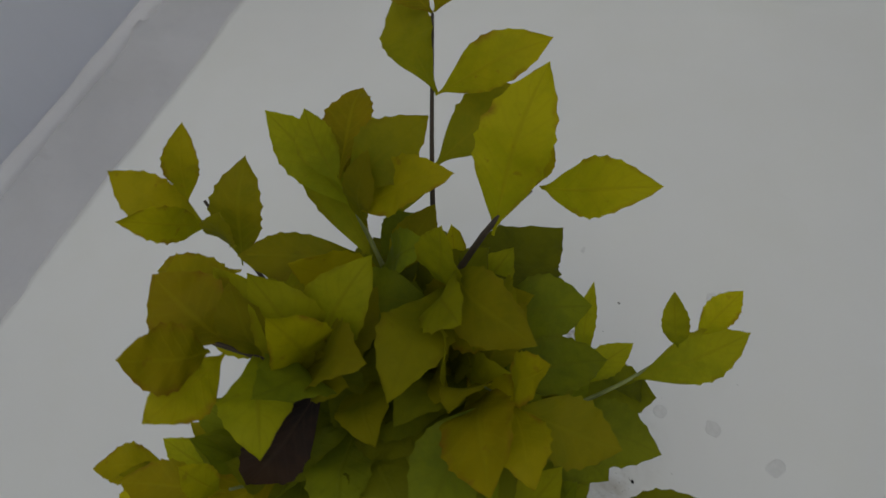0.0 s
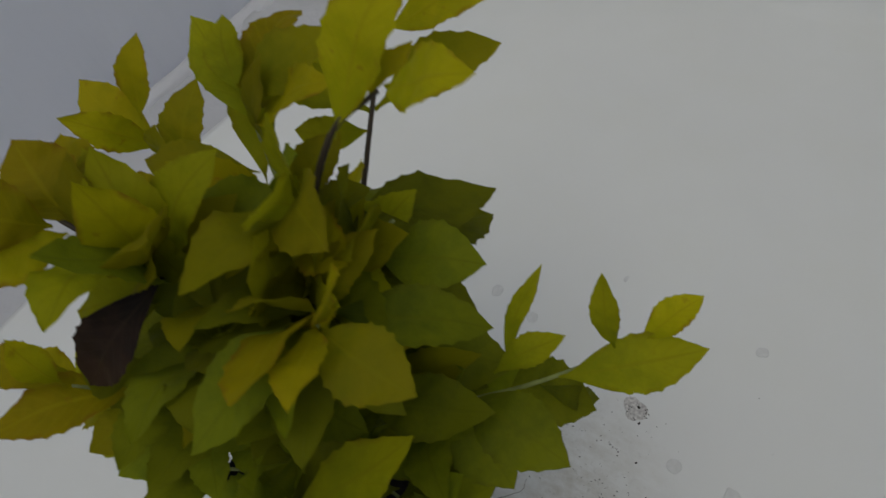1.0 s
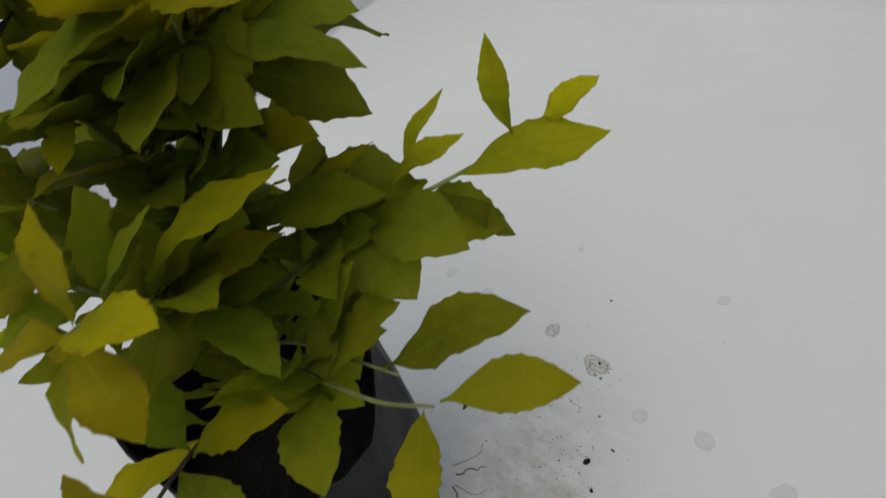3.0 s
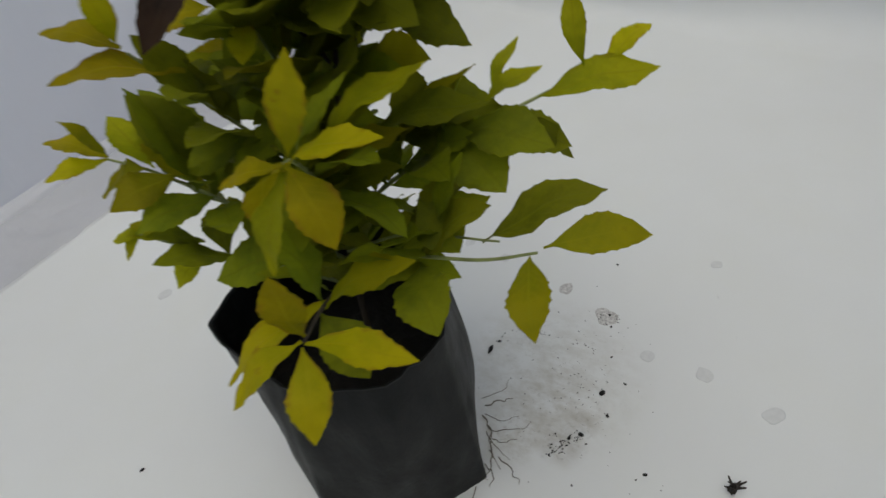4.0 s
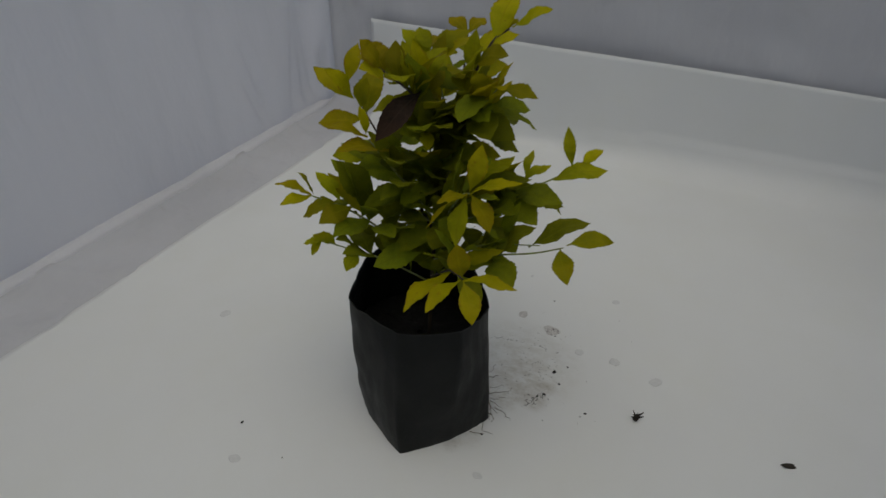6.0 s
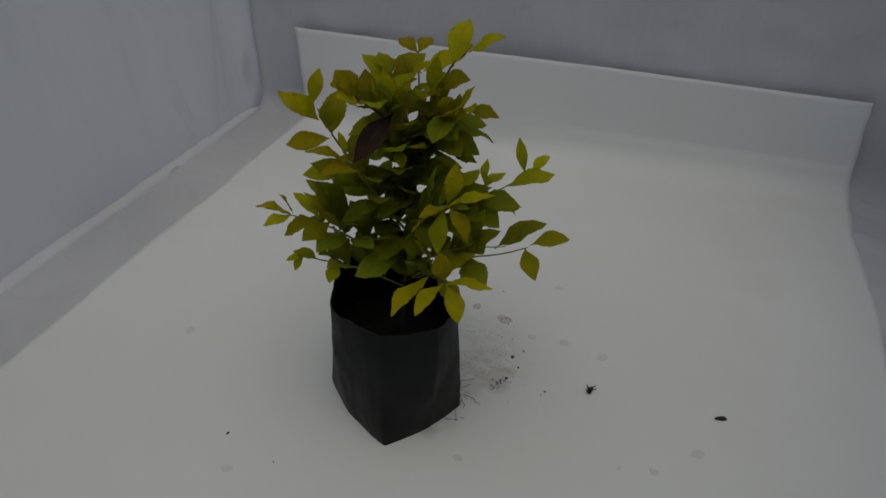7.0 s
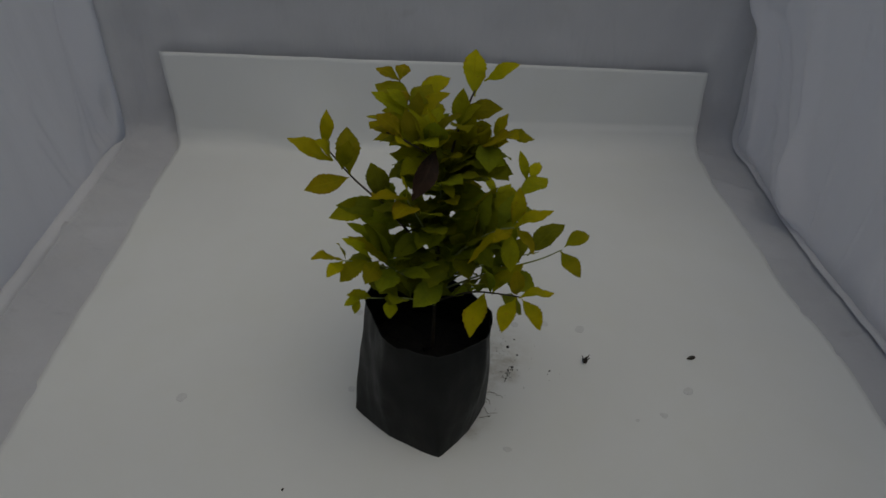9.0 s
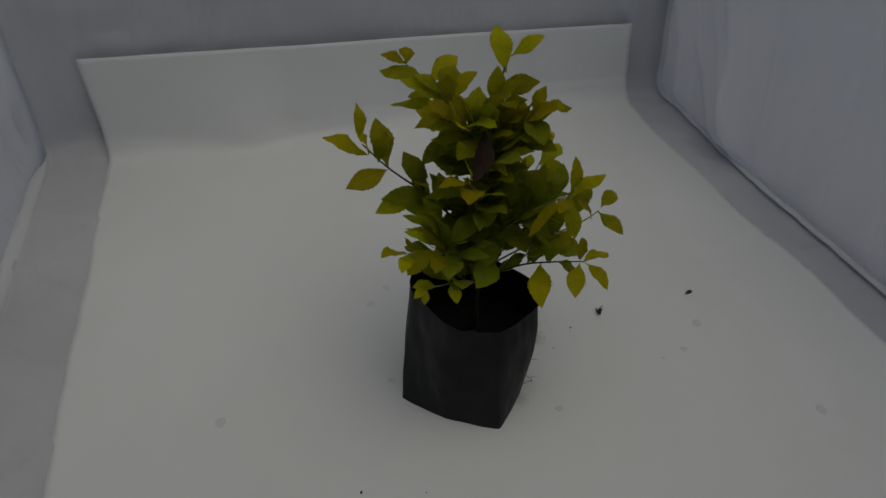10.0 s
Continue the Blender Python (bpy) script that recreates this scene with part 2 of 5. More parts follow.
def edge_right(s):
    """The base cloth bulges out beyond its tent wall near the back corner."""
    return ease(s, ((0.60, 0.514), (0.70, 0.516), (0.84, 0.516), (0.93, 0.519), (1.02, 0.528), (1.11, 0.537), (1.24, 0.534), (1.36, 0.525), (1.45, 0.514), (1.7, 0.509)))


# ridges that run across the loose strips beside the paper: place along the run, slant, height, width, side
RIDGES = ((0.62, 0.5, 0.0042, 0.012, -1), (0.76, -0.7, 0.0036, 0.009, -1), (0.885, -0.9, 0.0050, 0.010, -1), (0.93, 0.2, 0.0036, 0.014, -1),
          (1.03, -0.5, 0.0042, 0.012, -1), (0.52, 0.6, 0.0040, 0.011, -1), (0.70, 0.35, 0.0038, 0.010, 1), (0.77, 0.25, 0.0042, 0.008, 1),
          (0.86, 0.2, 0.0034, 0.010, 1), (0.95, -0.3, 0.0040, 0.013, 1), (1.06, -0.6, 0.0060, 0.014, 1), (1.16, -0.8, 0.0050, 0.012, 1))


def base_at(u, v):
    s = v * RUN
    y, z = sweep(s)
    right = edge_right(s)
    x = LEFT + (right - LEFT) * u
    to_left, to_right = x - LEFT, right - x
    wave = noise.noise((x * 5, s * 4, 1.3)) * 0.006 + noise.noise((x * 14, s * 10, 4.0)) * 0.003
    wave += abs(noise.noise((x * 9 + s * 3, s * 16, 6.0))) * 0.005 + (0.5 - abs(noise.noise((x * 22 + s * 9, s * 24 - x * 14, 9.0)))) * 0.004
    strip = max(0.0, min(1.0, (-0.395 - x) / 0.02)) + max(0.0, min(1.0, (x - 0.442) / 0.02))
    strip = min(1.0, strip)
    for where, slant, high, wide, side in RIDGES:
        mid = -0.44 if side < 0 else 0.48
        if (x - 0.03) * side > 0:
            wave += 1.5 * high * strip * math.exp(-((s - where - slant * (x - mid)) / wide) ** 2)
    wave *= min(1.0, 0.25 + to_right / 0.03, 0.3 + to_left / 0.03)
    lip = 0.010 * max(0.0, 1 - to_right / 0.022) ** 2 + 0.013 * max(0.0, 1 - to_left / 0.030) ** 2
    off = max(0.0, wave) * strip + lip if s < BACK - BEND - FRONT else wave * strip + lip - (1 - strip) * max(0.0, 0.004 - wave * 0.8)
    turn = min(1.0, max(0.0, (s - (BACK - BEND - FRONT)) / (BEND * math.pi / 2))) * math.pi / 2
    return (x, y - off * math.sin(turn), z + off * math.cos(turn))


tagged(sheet("backdrop_cloth", 150, 170, base_at, CLOTH_BASE),
       "wrinkled white nylon floor and back sheet of a photo tent", "backdrop", kind="structure")


def left_at(u, v):
    y = FRONT + (BACK + 0.016 - FRONT) * u
    z = 0.004 + (TOP - 0.008) * v
    corner = max(0.0, 1 - (BACK - y) / 0.30)
    x = 0.012 + 0.030 * min(1, v * 2.0) * (1 - corner ** 2) - 0.010 * corner ** 4 * min(1.0, z / 0.06)
    fold = noise.noise((y * 6 + z * 1.5, z * 1.0, 3.1)) * 0.012 + noise.noise((y * 20 - z * 4, z * 2.2, 8.1)) * 0.004 * (0.3 + corner)
    # hanging pleats near the back corner
    for where, slant, deep, wide, top in ((0.50, 0.10, 0.010, 0.010, 0.5), (0.46, 0.22, 0.007, 0.008, 0.3), (0.415, -0.25, 0.006, 0.006, 0.16), (0.40, -0.35, 0.005, 0.005, 0.12), (0.53, 0.02, 0.012, 0.008, 0.4)):
        fold += 1.7 * deep * math.exp(-((y - where - slant * z) / (1.7 * wide)) ** 2) * max(0.0, 1 - z / top) ** 0.5 * min(1.0, z / 0.03)
    slit = 0.014 * math.exp(-((y - 0.552) / 0.0035) ** 2) * math.exp(-((z - 0.075) / 0.028) ** 4)
    return (LEFT - x - (fold + slit) * min(1, v * 14 + 0.05), y, z)


def right_at(u, v):
    y = FRONT + (BACK + 0.120 - FRONT) * u
    wrap = max(0.0, y - BACK - 0.028)
    y -= wrap
    run = v * (TOP + 0.030)
    s = y - FRONT
    edge = edge_right(s) if y < BACK - BEND else edge_right(BACK - BEND - FRONT + BEND * 0.8 + max(0.0, run - 0.05))
    gap = ease(y, ((-0.1, 0.015), (0.18, 0.017), (0.27, 0.011), (0.35, 0.002), (0.40, 0.004), (0.47, 0.010), (0.52, 0.018), (0.56, 0.026)))
    if run < 0.030:
        return (edge - 0.018 + (gap + 0.018) * run / 0.030 - wrap, y, -0.010)
    z = run - 0.040
    corner = max(0.0, 1 - (BACK - y) / 0.26)
    x = edge + gap + 0.022 * min(1.0, z / 0.25) * (1 - corner) - 0.045 * corner * min(1.0, max(0.0, z - 0.05) / 0.28)
    fold = noise.noise((y * 6 + z * 1.5, z * 1.0, 8.7)) * 0.010 + noise.noise((y * 20 - z * 5, z * 2.2, 2.7)) * 0.004 * (0.3 + corner)
    for where, slant, deep, wide, top in ((0.275, 1.00, 0.006, 0.013, 0.34), (0.305, 0.55, 0.007, 0.012, 0.36), (0.262, 0.24, 0.007, 0.011, 0.34), (0.36, 0.78, 0.006, 0.010, 0.34),
                                          (0.20, 0.10, 0.004, 0.009, 0.2), (0.125, 0.25, 0.005, 0.012, 0.26), (0.03, 0.2, 0.006, 0.014, 0.26), (0.505, 0.20, 0.009, 0.010, 0.5)):
        fold -= 3.6 * deep * math.exp(-((y - where - slant * z) / (1.25 * wide)) ** 2) * max(0.0, 1 - z / top) ** 0.5
    slit = 0.024 * math.exp(-((y - 0.400 - 1.05 * z) / 0.0045) ** 2) * math.exp(-((z - 0.055) / 0.045) ** 4)
    return (x - wrap + (fold + slit) * min(1.0, max(0.0, z) / 0.03), y, z)


tagged(sheet("wall_left", 260, 90, left_at, CLOTH_SIDE),
       "creased white nylon side wall of a photo tent", "tent wall", kind="structure")
tagged(sheet("wall_right", 330, 100, right_at, CLOTH_SIDE),
       "creased white nylon side wall of a photo tent", "tent wall", kind="structure")


# unseen sheet added across the open front to cut the light from there
def front_at(u, v):
    x = LEFT - 0.03 + (0.56 - LEFT + 0.03) * u
    z = -0.004 + TOP * v
    fold = noise.noise((x * 6 + z * 1.5, z, 5.5)) * 0.012 + noise.noise((x * 20, z * 2.2, 1.5)) * 0.004
    return (x, FRONT - 0.012 + fold * min(1.0, v * 8), z)


tagged(sheet("unseen_wall_front", 90, 50, front_at, CLOTH_HEM),
       "unseen white nylon sheet added across the tent's front to cut light", "tent wall", kind="structure")


def tape_left(u, v):
    """A soft sewn tape that bridges the base cloth and the wall, rising between them."""
    s = u * (BACK - BEND - FRONT + BEND * 1.25)
    y, z = sweep(s)
    w = 1.0 - 0.7 * max(0.0, (s - 1.02) / 0.16) ** 2
    sink = 0.016 * max(0.0, (s - 1.14) / 0.06) ** 2
    x = LEFT + (0.006 - 0.024 * v) * w + 0.0012 * noise.noise((s * 9, 3.0, 1.0))
    off = 0.011 + 0.008 * v + 0.004 * math.sin(math.pi * v) + 0.0012 * noise.noise((s * 30, v * 2, 4.0)) - 0.012 * max(0.0, 0.12 - v) / 0.12 - sink
    off -= 0.003 * math.exp(-((v - 0.75) / 0.07) ** 2) * (0.5 + 0.5 * noise.noise((s * 12, 1.0, 7.0)))
    turn = min(1.0, max(0.0, (s - (BACK - BEND - FRONT)) / (BEND * math.pi / 2))) * math.pi / 2
    return (x, y - off * math.sin(turn), z + off * math.cos(turn))


def tape_right(u, v):
    """The turned edge of the base cloth, a thin rolled lip."""
    s = u * (RUN - 0.03)
    x, y, z = base_at(1.0, s / RUN)
    turn = min(1.0, max(0.0, (s - (BACK - BEND - FRONT)) / (BEND * math.pi / 2))) * math.pi / 2
    curl = max(0.0, v - 0.7) / 0.3
    off = 0.0004 + 0.0016 * min(1.0, v / 0.3) - 0.004 * curl ** 2 + 0.0005 * v * noise.noise((s * 40, v, 2.0))
    return (x - 0.008 * (1 - v / 0.7) if v < 0.7 else x + 0.0022 * math.sin(curl * 2), y - off * math.sin(turn), z + off * math.cos(turn))


tagged(sheet("trim_left", 240, 12, tape_left, CLOTH_HEM, 0.0006), "soft white hem tape along the tent's floor cloth", "hem", kind="structure")
tagged(sheet("trim_right", 260, 8, tape_right, CLOTH_HEM, 0.0006), "thin rolled white edge of the tent's floor cloth", "hem", kind="structure")


def paper_at(u, v):
    wide_l, wide_r = -0.408, 0.456
    # the bend is tighter in places, where the sheet buckles
    r = 0.038 - 0.015 * max(0.0, min(1.0, (0.55 - u) / 0.2)) + 0.007 * noise.noise((u * 3.1, 6.0, 0.0)) - 0.010 * math.exp(-((u - 0.21) / 0.05) ** 2) - 0.006 * math.exp(-((u - 0.34) / 0.05) ** 2)
    # and stands off the cloth where it bulges forward
    bulge = 0.024 * math.exp(-((u - 0.24) / 0.075) ** 2) + 0.006 * math.exp(-((u - 0.45) / 0.06) ** 2)
    flat = 0.563 - bulge - r - FRONT - 0.02
    up = 0.1455 - r
    total = flat + r * math.pi / 2 + up
    s = v * total
    x = wide_l + (wide_r - wide_l) * u
    side = math.sin(s * 23 + u * 5) * 0.0022 + noise.noise((s * 7, u * 3, 0.0)) * 0.006 + noise.noise((s * 26, u * 2, 5.0)) * 0.0022
    x += side * (1 - u if u < 0.5 else u)
    x += 0.009 * max(0.0, u - 0.6) / 0.4 * math.exp(-((s - flat) / 0.06) ** 2)
    swell = 0.005 * noise.noise((u * 4, s * 3, 0.0))
    # a long soft crease in the sheet
    along = 0.004 + 0.020 * math.sin(max(0.0, min(1.0, (0.40 - (FRONT + 0.02 + s)) / 0.26)) * 1.6)
    crease = 0.0016 * math.exp(-((x - along) / 0.009) ** 2) * max(0.0, 1 - abs(FRONT + 0.02 + s - 0.27) / 0.14)
    if s < flat:
        near = max(0.0, 1 - (flat - s) / 0.14)
        return (x, FRONT + 0.02 + s, 0.0006 + crease + near * 0.003 * (0.5 + noise.noise((u * 6, s * 8, 3.0))))
    if s < flat + r * math.pi / 2:
        a = (s - flat) / r
        return (x, 0.563 - bulge - r + r * math.sin(a) + swell * (1 - math.cos(a)), 0.002 + r * (1 - math.cos(a)))
    return (x, 0.564 - bulge * max(0.0, 1 - (s - flat - r * math.pi / 2) / up) ** 1.3 + swell + 0.004 * (s - flat) / up, 0.002 + r + s - flat - r * math.pi / 2 - 0.013 * (u - 0.5) * (s - flat) / up)


tagged(sheet("paper_sheet", 120, 190, paper_at, PAPER, 0.0005),
       "large white paper sheet curving up at the back, stained and soiled", "paper backdrop", kind="structure")

# ---- the potted plant ----
plant = tagged(new("potted_plant"), "young golden-leaved shrub in a black polythene grow bag on white paper", "potted plant")


def closed_loop(ctrl, n, soft):
    """n points round a closed outline; soft 0 keeps straight sides, 1 rounds them."""
    k = len(ctrl)
    out = []
    for i in range(n):
        s = i / n * k
        j, u = int(s) % k, s - int(s)
        a, b, c, d = (Vector(ctrl[(j + q) % k]) for q in (-1, 0, 1, 2))
        curve = 0.5 * (2 * b + (c - a) * u + (2 * a - 5 * b + 4 * c - d) * u * u + (3 * b - a - 3 * c + d) * u ** 3)
        out.append((b + (c - b) * u).lerp(curve, soft))
    return out


FOOT = [(-0.081, -0.001, 0), (-0.046, -0.037, 0), (0.000, -0.062, 0), (0.030, -0.031, 0),
        (0.050, 0.005, 0), (0.012, 0.037, 0), (-0.028, 0.066, 0), (-0.056, 0.034, 0)]
WAIST = [(-0.075, 0.006, 0.06), (-0.053, -0.037, 0.06), (-0.003, -0.058, 0.055), (0.037, -0.034, 0.055),
         (0.049, 0.002, 0.058), (0.030, 0.036, 0.06), (-0.026, 0.066, 0.06), (-0.060, 0.038, 0.06)]
RIM = [(-0.067, 0.010, 0.131), (-0.046, -0.045, 0.133), (-0.004, -0.049, 0.119), (0.040, -0.029, 0.122),
       (0.046, 0.004, 0.123), (0.018, 0.040, 0.128), (-0.024, 0.058, 0.132), (-0.058, 0.042, 0.132)]


def bag_ring(h, n, inset=0.0):
    foot, waist, rim = closed_loop(FOOT, n, 0.3), closed_loop(WAIST, n, 0.5), closed_loop(RIM, n, 0.5)
    mid = Vector((-0.012, 0.002, 0))
    m = 0.46
    wf, ww, wr = (h - m) * (h - 1) / m, h * (h - 1) / (m * (m - 1)), h * (h - m) / (1 - m)
    out = []
    for i in range(n):
        p = foot[i] * wf + waist[i] * ww + rim[i] * wr
        flat = Vector((p.x, p.y, 0)) - mid
        crease = 0.0016 * noise.noise((p.x * 38, p.y * 38, p.z * 16)) + 0.0012 * noise.noise((p.x * 90, p.y * 90, p.z * 45 + 3))
        crease += 0.0014 * noise.noise((p.x * 60 + p.z * 25, p.y * 60 - p.z * 18, 11.0))
        # upright pleats and slanting pull lines in the film
        around = math.atan2(p.y, p.x)
        crease += 0.0007 * (1 - 2 * abs(noise.noise((around * 4.5 + p.z * 3, p.z * 4, 21.0)))) * min(1.0, 3 * h)
        crease += 0.0009 * (1 - 2 * abs(noise.noise((around * 6 - p.z * 30, p.z * 12, 31.0)))) * max(0.0, 1 - 1.4 * h)
        flat += flat.normalized() * (crease * (0.3 + 1.2 * h * (1.3 - h)) - inset)
        z = p.z + 0.002 * noise.noise((i * 0.23, 5.0, 1.0)) * h ** 4
        out.append(Vector((mid.x + flat.x, mid.y + flat.y, max(z, 0.0006))))
    return out


def grow_bag():
    bm = bmesh.new()
    n = 160
    steps = [0.0, 0.01, 0.03, 0.06, 0.1, 0.15, 0.2, 0.26, 0.32, 0.38, 0.44, 0.5, 0.56, 0.62, 0.68, 0.74, 0.8, 0.85, 0.9, 0.94, 0.97, 0.99, 1.0]
    rings = [[bm.verts.new(p) for p in bag_ring(h, n)] for h in steps]
    rings += [[bm.verts.new(p) for p in bag_ring(h, n, d)] for h, d in ((1.006, -0.0007), (1.004, 0.0004), (0.995, 0.0012), (0.9, 0.0012), (0.8, 0.0012), (0.7, 0.0012), (0.6, 0.0012))]
    for a, b in zip(rings, rings[1:]):
        for i in range(n):
            bm.faces.new((a[i], a[(i + 1) % n], b[(i + 1) % n], b[i]))
    bm.faces.new(rings[0][::-1])
    return part("grow_bag", bm, FILM, plant, "creased black polythene grow bag, folded open at the rim")


grow_bag()


def soil():
    bm = bmesh.new()
    n = 72
    edge = bag_ring(0.60, n, 0.0012)
    mid = Vector((-0.012, 0.002, 0.079))
    last = None
    for k in range(1, 15):
        ring = []
        for p in edge:
            q = mid.lerp(Vector((p.x, p.y, 0.074)), k / 14)
            q.z += 0.004 * noise.noise((q.x * 90, q.y * 90, 2.0)) + 0.002 * noise.noise((q.x * 260, q.y * 260, 4.0))
            ring.append(bm.verts.new(q))
        if last is None:
            bm.faces.new(ring)
        else:
            for i in range(n):
                bm.faces.new((last[i], last[(i + 1) % n], ring[(i + 1) % n], ring[i]))
        last = ring
    return part("soil", bm, SOIL, plant, "dark moist potting soil")


soil()
BRANCH = {}


def branch(key, r0, r1, mat, *points):
    BRANCH[key] = part("branch" if key != "stem" else "stem", tube(bmesh.new(), points, r0 * 0.8, r1 * 0.8, 22, 8), mat, plant)


LEAF_RNG = random.Random(7)
# how far the blades of a twig turn towards the tent's open front
LEAN = {"upper_left": 0.55, "back": 0.35, "stem": 0.3, "right": 0.3, "high_front": 0.3}


def leaf(key, base, tip, width, mat, twist=0.0, arch=0.07, fold=0.16, face=None):
    """One toothed, pointed blade from base to tip, turned by twist degrees about its length."""
    base, tip = Vector(base), Vector(tip)
    width *= 0.97
    along = tip - base
    size = along.length
    along.normalize()
    outward = Vector((base.x + 0.004, base.y - 0.02, 0))
    if outward.length > 0:
        outward.normalize()
    up = Vector(face) if face else Vector((0.04, -LEAN.get(key, 0.16), 0.95)) - 0.22 * outward
    up = (up - along * up.dot(along)).normalized()
    right = along.cross(up)
    turn = Matrix((right, along, up)).transposed().to_4x4() @ pose(0, 0, 0, 0, twist, 0)
    bm = bmesh.new()
    uv = bm.loops.layers.uv.new("blade")
    rows = 29
    across = (-1.0, -0.55, 0.0, 0.55, 1.0)
    skew = LEAF_RNG.uniform(-0.05, 0.05)
    bend = LEAF_RNG.uniform(-0.04, 0.04)
    tooth = LEAF_RNG.uniform(0.04, 0.075)
    grid, coords = [], []
    for k in range(rows + 1):
        s = k / rows
        if s < 0.1:
            half = 0.05 + 0.12 * (s / 0.1) ** 2
        else:
            q = (s - 0.1) / 0.9
            half = 0.17 * (1 - q) ** 2 + math.sin(math.pi * q ** 1.04) ** 0.98 * (1.0 - 0.04 * q)
            if q > 0.3 and k < rows:
                half *= (1 + 0.9 * tooth, 1 - 0.5 * tooth, 1 - 0.3 * tooth)[k % 3] + LEAF_RNG.uniform(-0.012, 0.012)
        if k == rows:
            half = 0.01
        half *= width / 2
        lift = arch * size * (4 * s * (1 - s)) - 0.02 * size * math.sin(s * 9 + skew * 40)
        row, cr = [], []
        for a in across:
            ripple = (0.035 * math.sin(s * 13 + a * 2 + skew * 60) + 0.02 * math.sin(s * 29 + a + skew * 90)) * width * abs(a)
            row.append(bm.verts.new((a * half * (1 + skew * a) + bend * size * 4 * s * (1 - s), s * size, lift + fold * abs(a) * half * 1.0 + ripple)))
            cr.append((s, a))
        grid.append(row)
        coords.append(cr)
    for k in range(rows):
        for j in range(4):
            f = bm.faces.new((grid[k][j], grid[k][j + 1], grid[k + 1][j + 1], grid[k + 1][j]))
            for loop, c in zip(f.loops, (coords[k][j], coords[k][j + 1], coords[k + 1][j + 1], coords[k + 1][j])):
                loop[uv].uv = c
    label = "withered brown leaf" if mat is DEAD else ""
    ob = part("leaf", bm, mat, BRANCH[key], label)
    ob.matrix_local = Matrix.Translation(base) @ turn
    return ob


# the stem and its branches
branch("stem", 0.0021, 0.0008, STEM_BROWN, (-0.006, 0.004, 0.072), (-0.004, 0.012, 0.16), (0.000, 0.028, 0.22), (0.007, 0.040, 0.27), (0.021, 0.053, 0.309), (0.030, 0.065, 0.318))
branch("upper_left", 0.0016, 0.0007, STEM_BROWN, (-0.003, 0.014, 0.17), (-0.045, 0.030, 0.215), (-0.077, 0.045, 0.240), (-0.097, 0.056, 0.260))
branch("back", 0.0016, 0.0007, STEM_BROWN, (0.000, 0.027, 0.21), (-0.011, 0.070, 0.244), (-0.0225, 0.104, 0.2705), (-0.0377, 0.144, 0.287))
branch("back_left", 0.0013, 0.0007, STEM_GREEN, (0.003, 0.034, 0.24), (-0.016, 0.051, 0.272), (-0.0295, 0.062, 0.295))
branch("high_front", 0.0014, 0.0007, STEM_BROWN, (0.002, 0.030, 0.23), (-0.010, 0.012, 0.275), (-0.034, 0.004, 0.297), (-0.046, 0.003, 0.303))
branch("low_left", 0.0013, 0.0006, STEM_GREEN, (-0.005, 0.008, 0.145), (-0.040, -0.016, 0.187), (-0.063, -0.026, 0.203), (-0.0805, -0.033, 0.2097))
branch("lowest_left", 0.0011, 0.0005, STEM_GREEN, (-0.005, 0.006, 0.130), (-0.030, -0.022, 0.162), (-0.052, -0.036, 0.174), (-0.068, -0.043, 0.180))
branch("front", 0.0013, 0.0006, STEM_BROWN, (-0.004, 0.006, 0.135), (0.022, -0.018, 0.165), (0.040, -0.042, 0.184), (0.056, -0.062, 0.197))
branch("right", 0.0012, 0.0006, STEM_GREEN, (-0.003, 0.008, 0.145), (0.040, 0.000, 0.172), (0.080, -0.003, 0.188), (0.1015, 0.000, 0.197))
branch("right_twin", 0.0010, 0.0005, STEM_GREEN, (-0.003, 0.009, 0.150), (0.040, 0.006, 0.178), (0.083, 0.006, 0.190))
branch("right_back", 0.0014, 0.0006, STEM_GREEN, (-0.003, 0.013, 0.165), (0.035, 0.036, 0.196), (0.064, 0.060, 0.2085), (0.085, 0.086, 0.215))
branch("middle_front", 0.0014, 0.0006, STEM_GREEN, (-0.003, 0.013, 0.165), (0.022, -0.012, 0.212), (0.040, -0.031, 0.238), (0.050, -0.041, 0.247))
branch("high_right", 0.0013, 0.0006, STEM_GREEN, (0.003, 0.035, 0.245), (0.022, 0.028, 0.268), (0.042, 0.019, 0.293))
branch("inner_right", 0.0012, 0.0006, STEM_GREEN, (0.001, 0.030, 0.225), (0.012, 0.048, 0.262), (0.022, 0.060, 0.270))
branch("centre_front", 0.0012, 0.0005, STEM_GREEN, (-0.002, 0.018, 0.190), (-0.003, 0.010, 0.235), (-0.004, 0.003, 0.263))
branch("left_front", 0.0013, 0.0006, STEM_GREEN, (-0.003, 0.016, 0.180), (-0.018, -0.010, 0.228), (-0.030, -0.028, 0.262))

# crown of the stem
leaf("stem", (0.0240, 0.0535, 0.3105), (0.0262, 0.0885, 0.3380), 0.0195, GOLD, 10)
leaf("stem", (0.0325, 0.0660, 0.3185), (0.0600, 0.0650, 0.3345), 0.0145, GOLD, 0)
leaf("stem", (0.028, 0.063, 0.317), (0.031, 0.078, 0.322), 0.008, GOLD)
leaf("stem", (0.0130, 0.0460, 0.2980), (0.0443, 0.0290, 0.3116), 0.019, LIME, 10)
leaf("stem", (0.008, 0.042, 0.280), (-0.019, 0.031, 0.290), 0.019, GREEN)
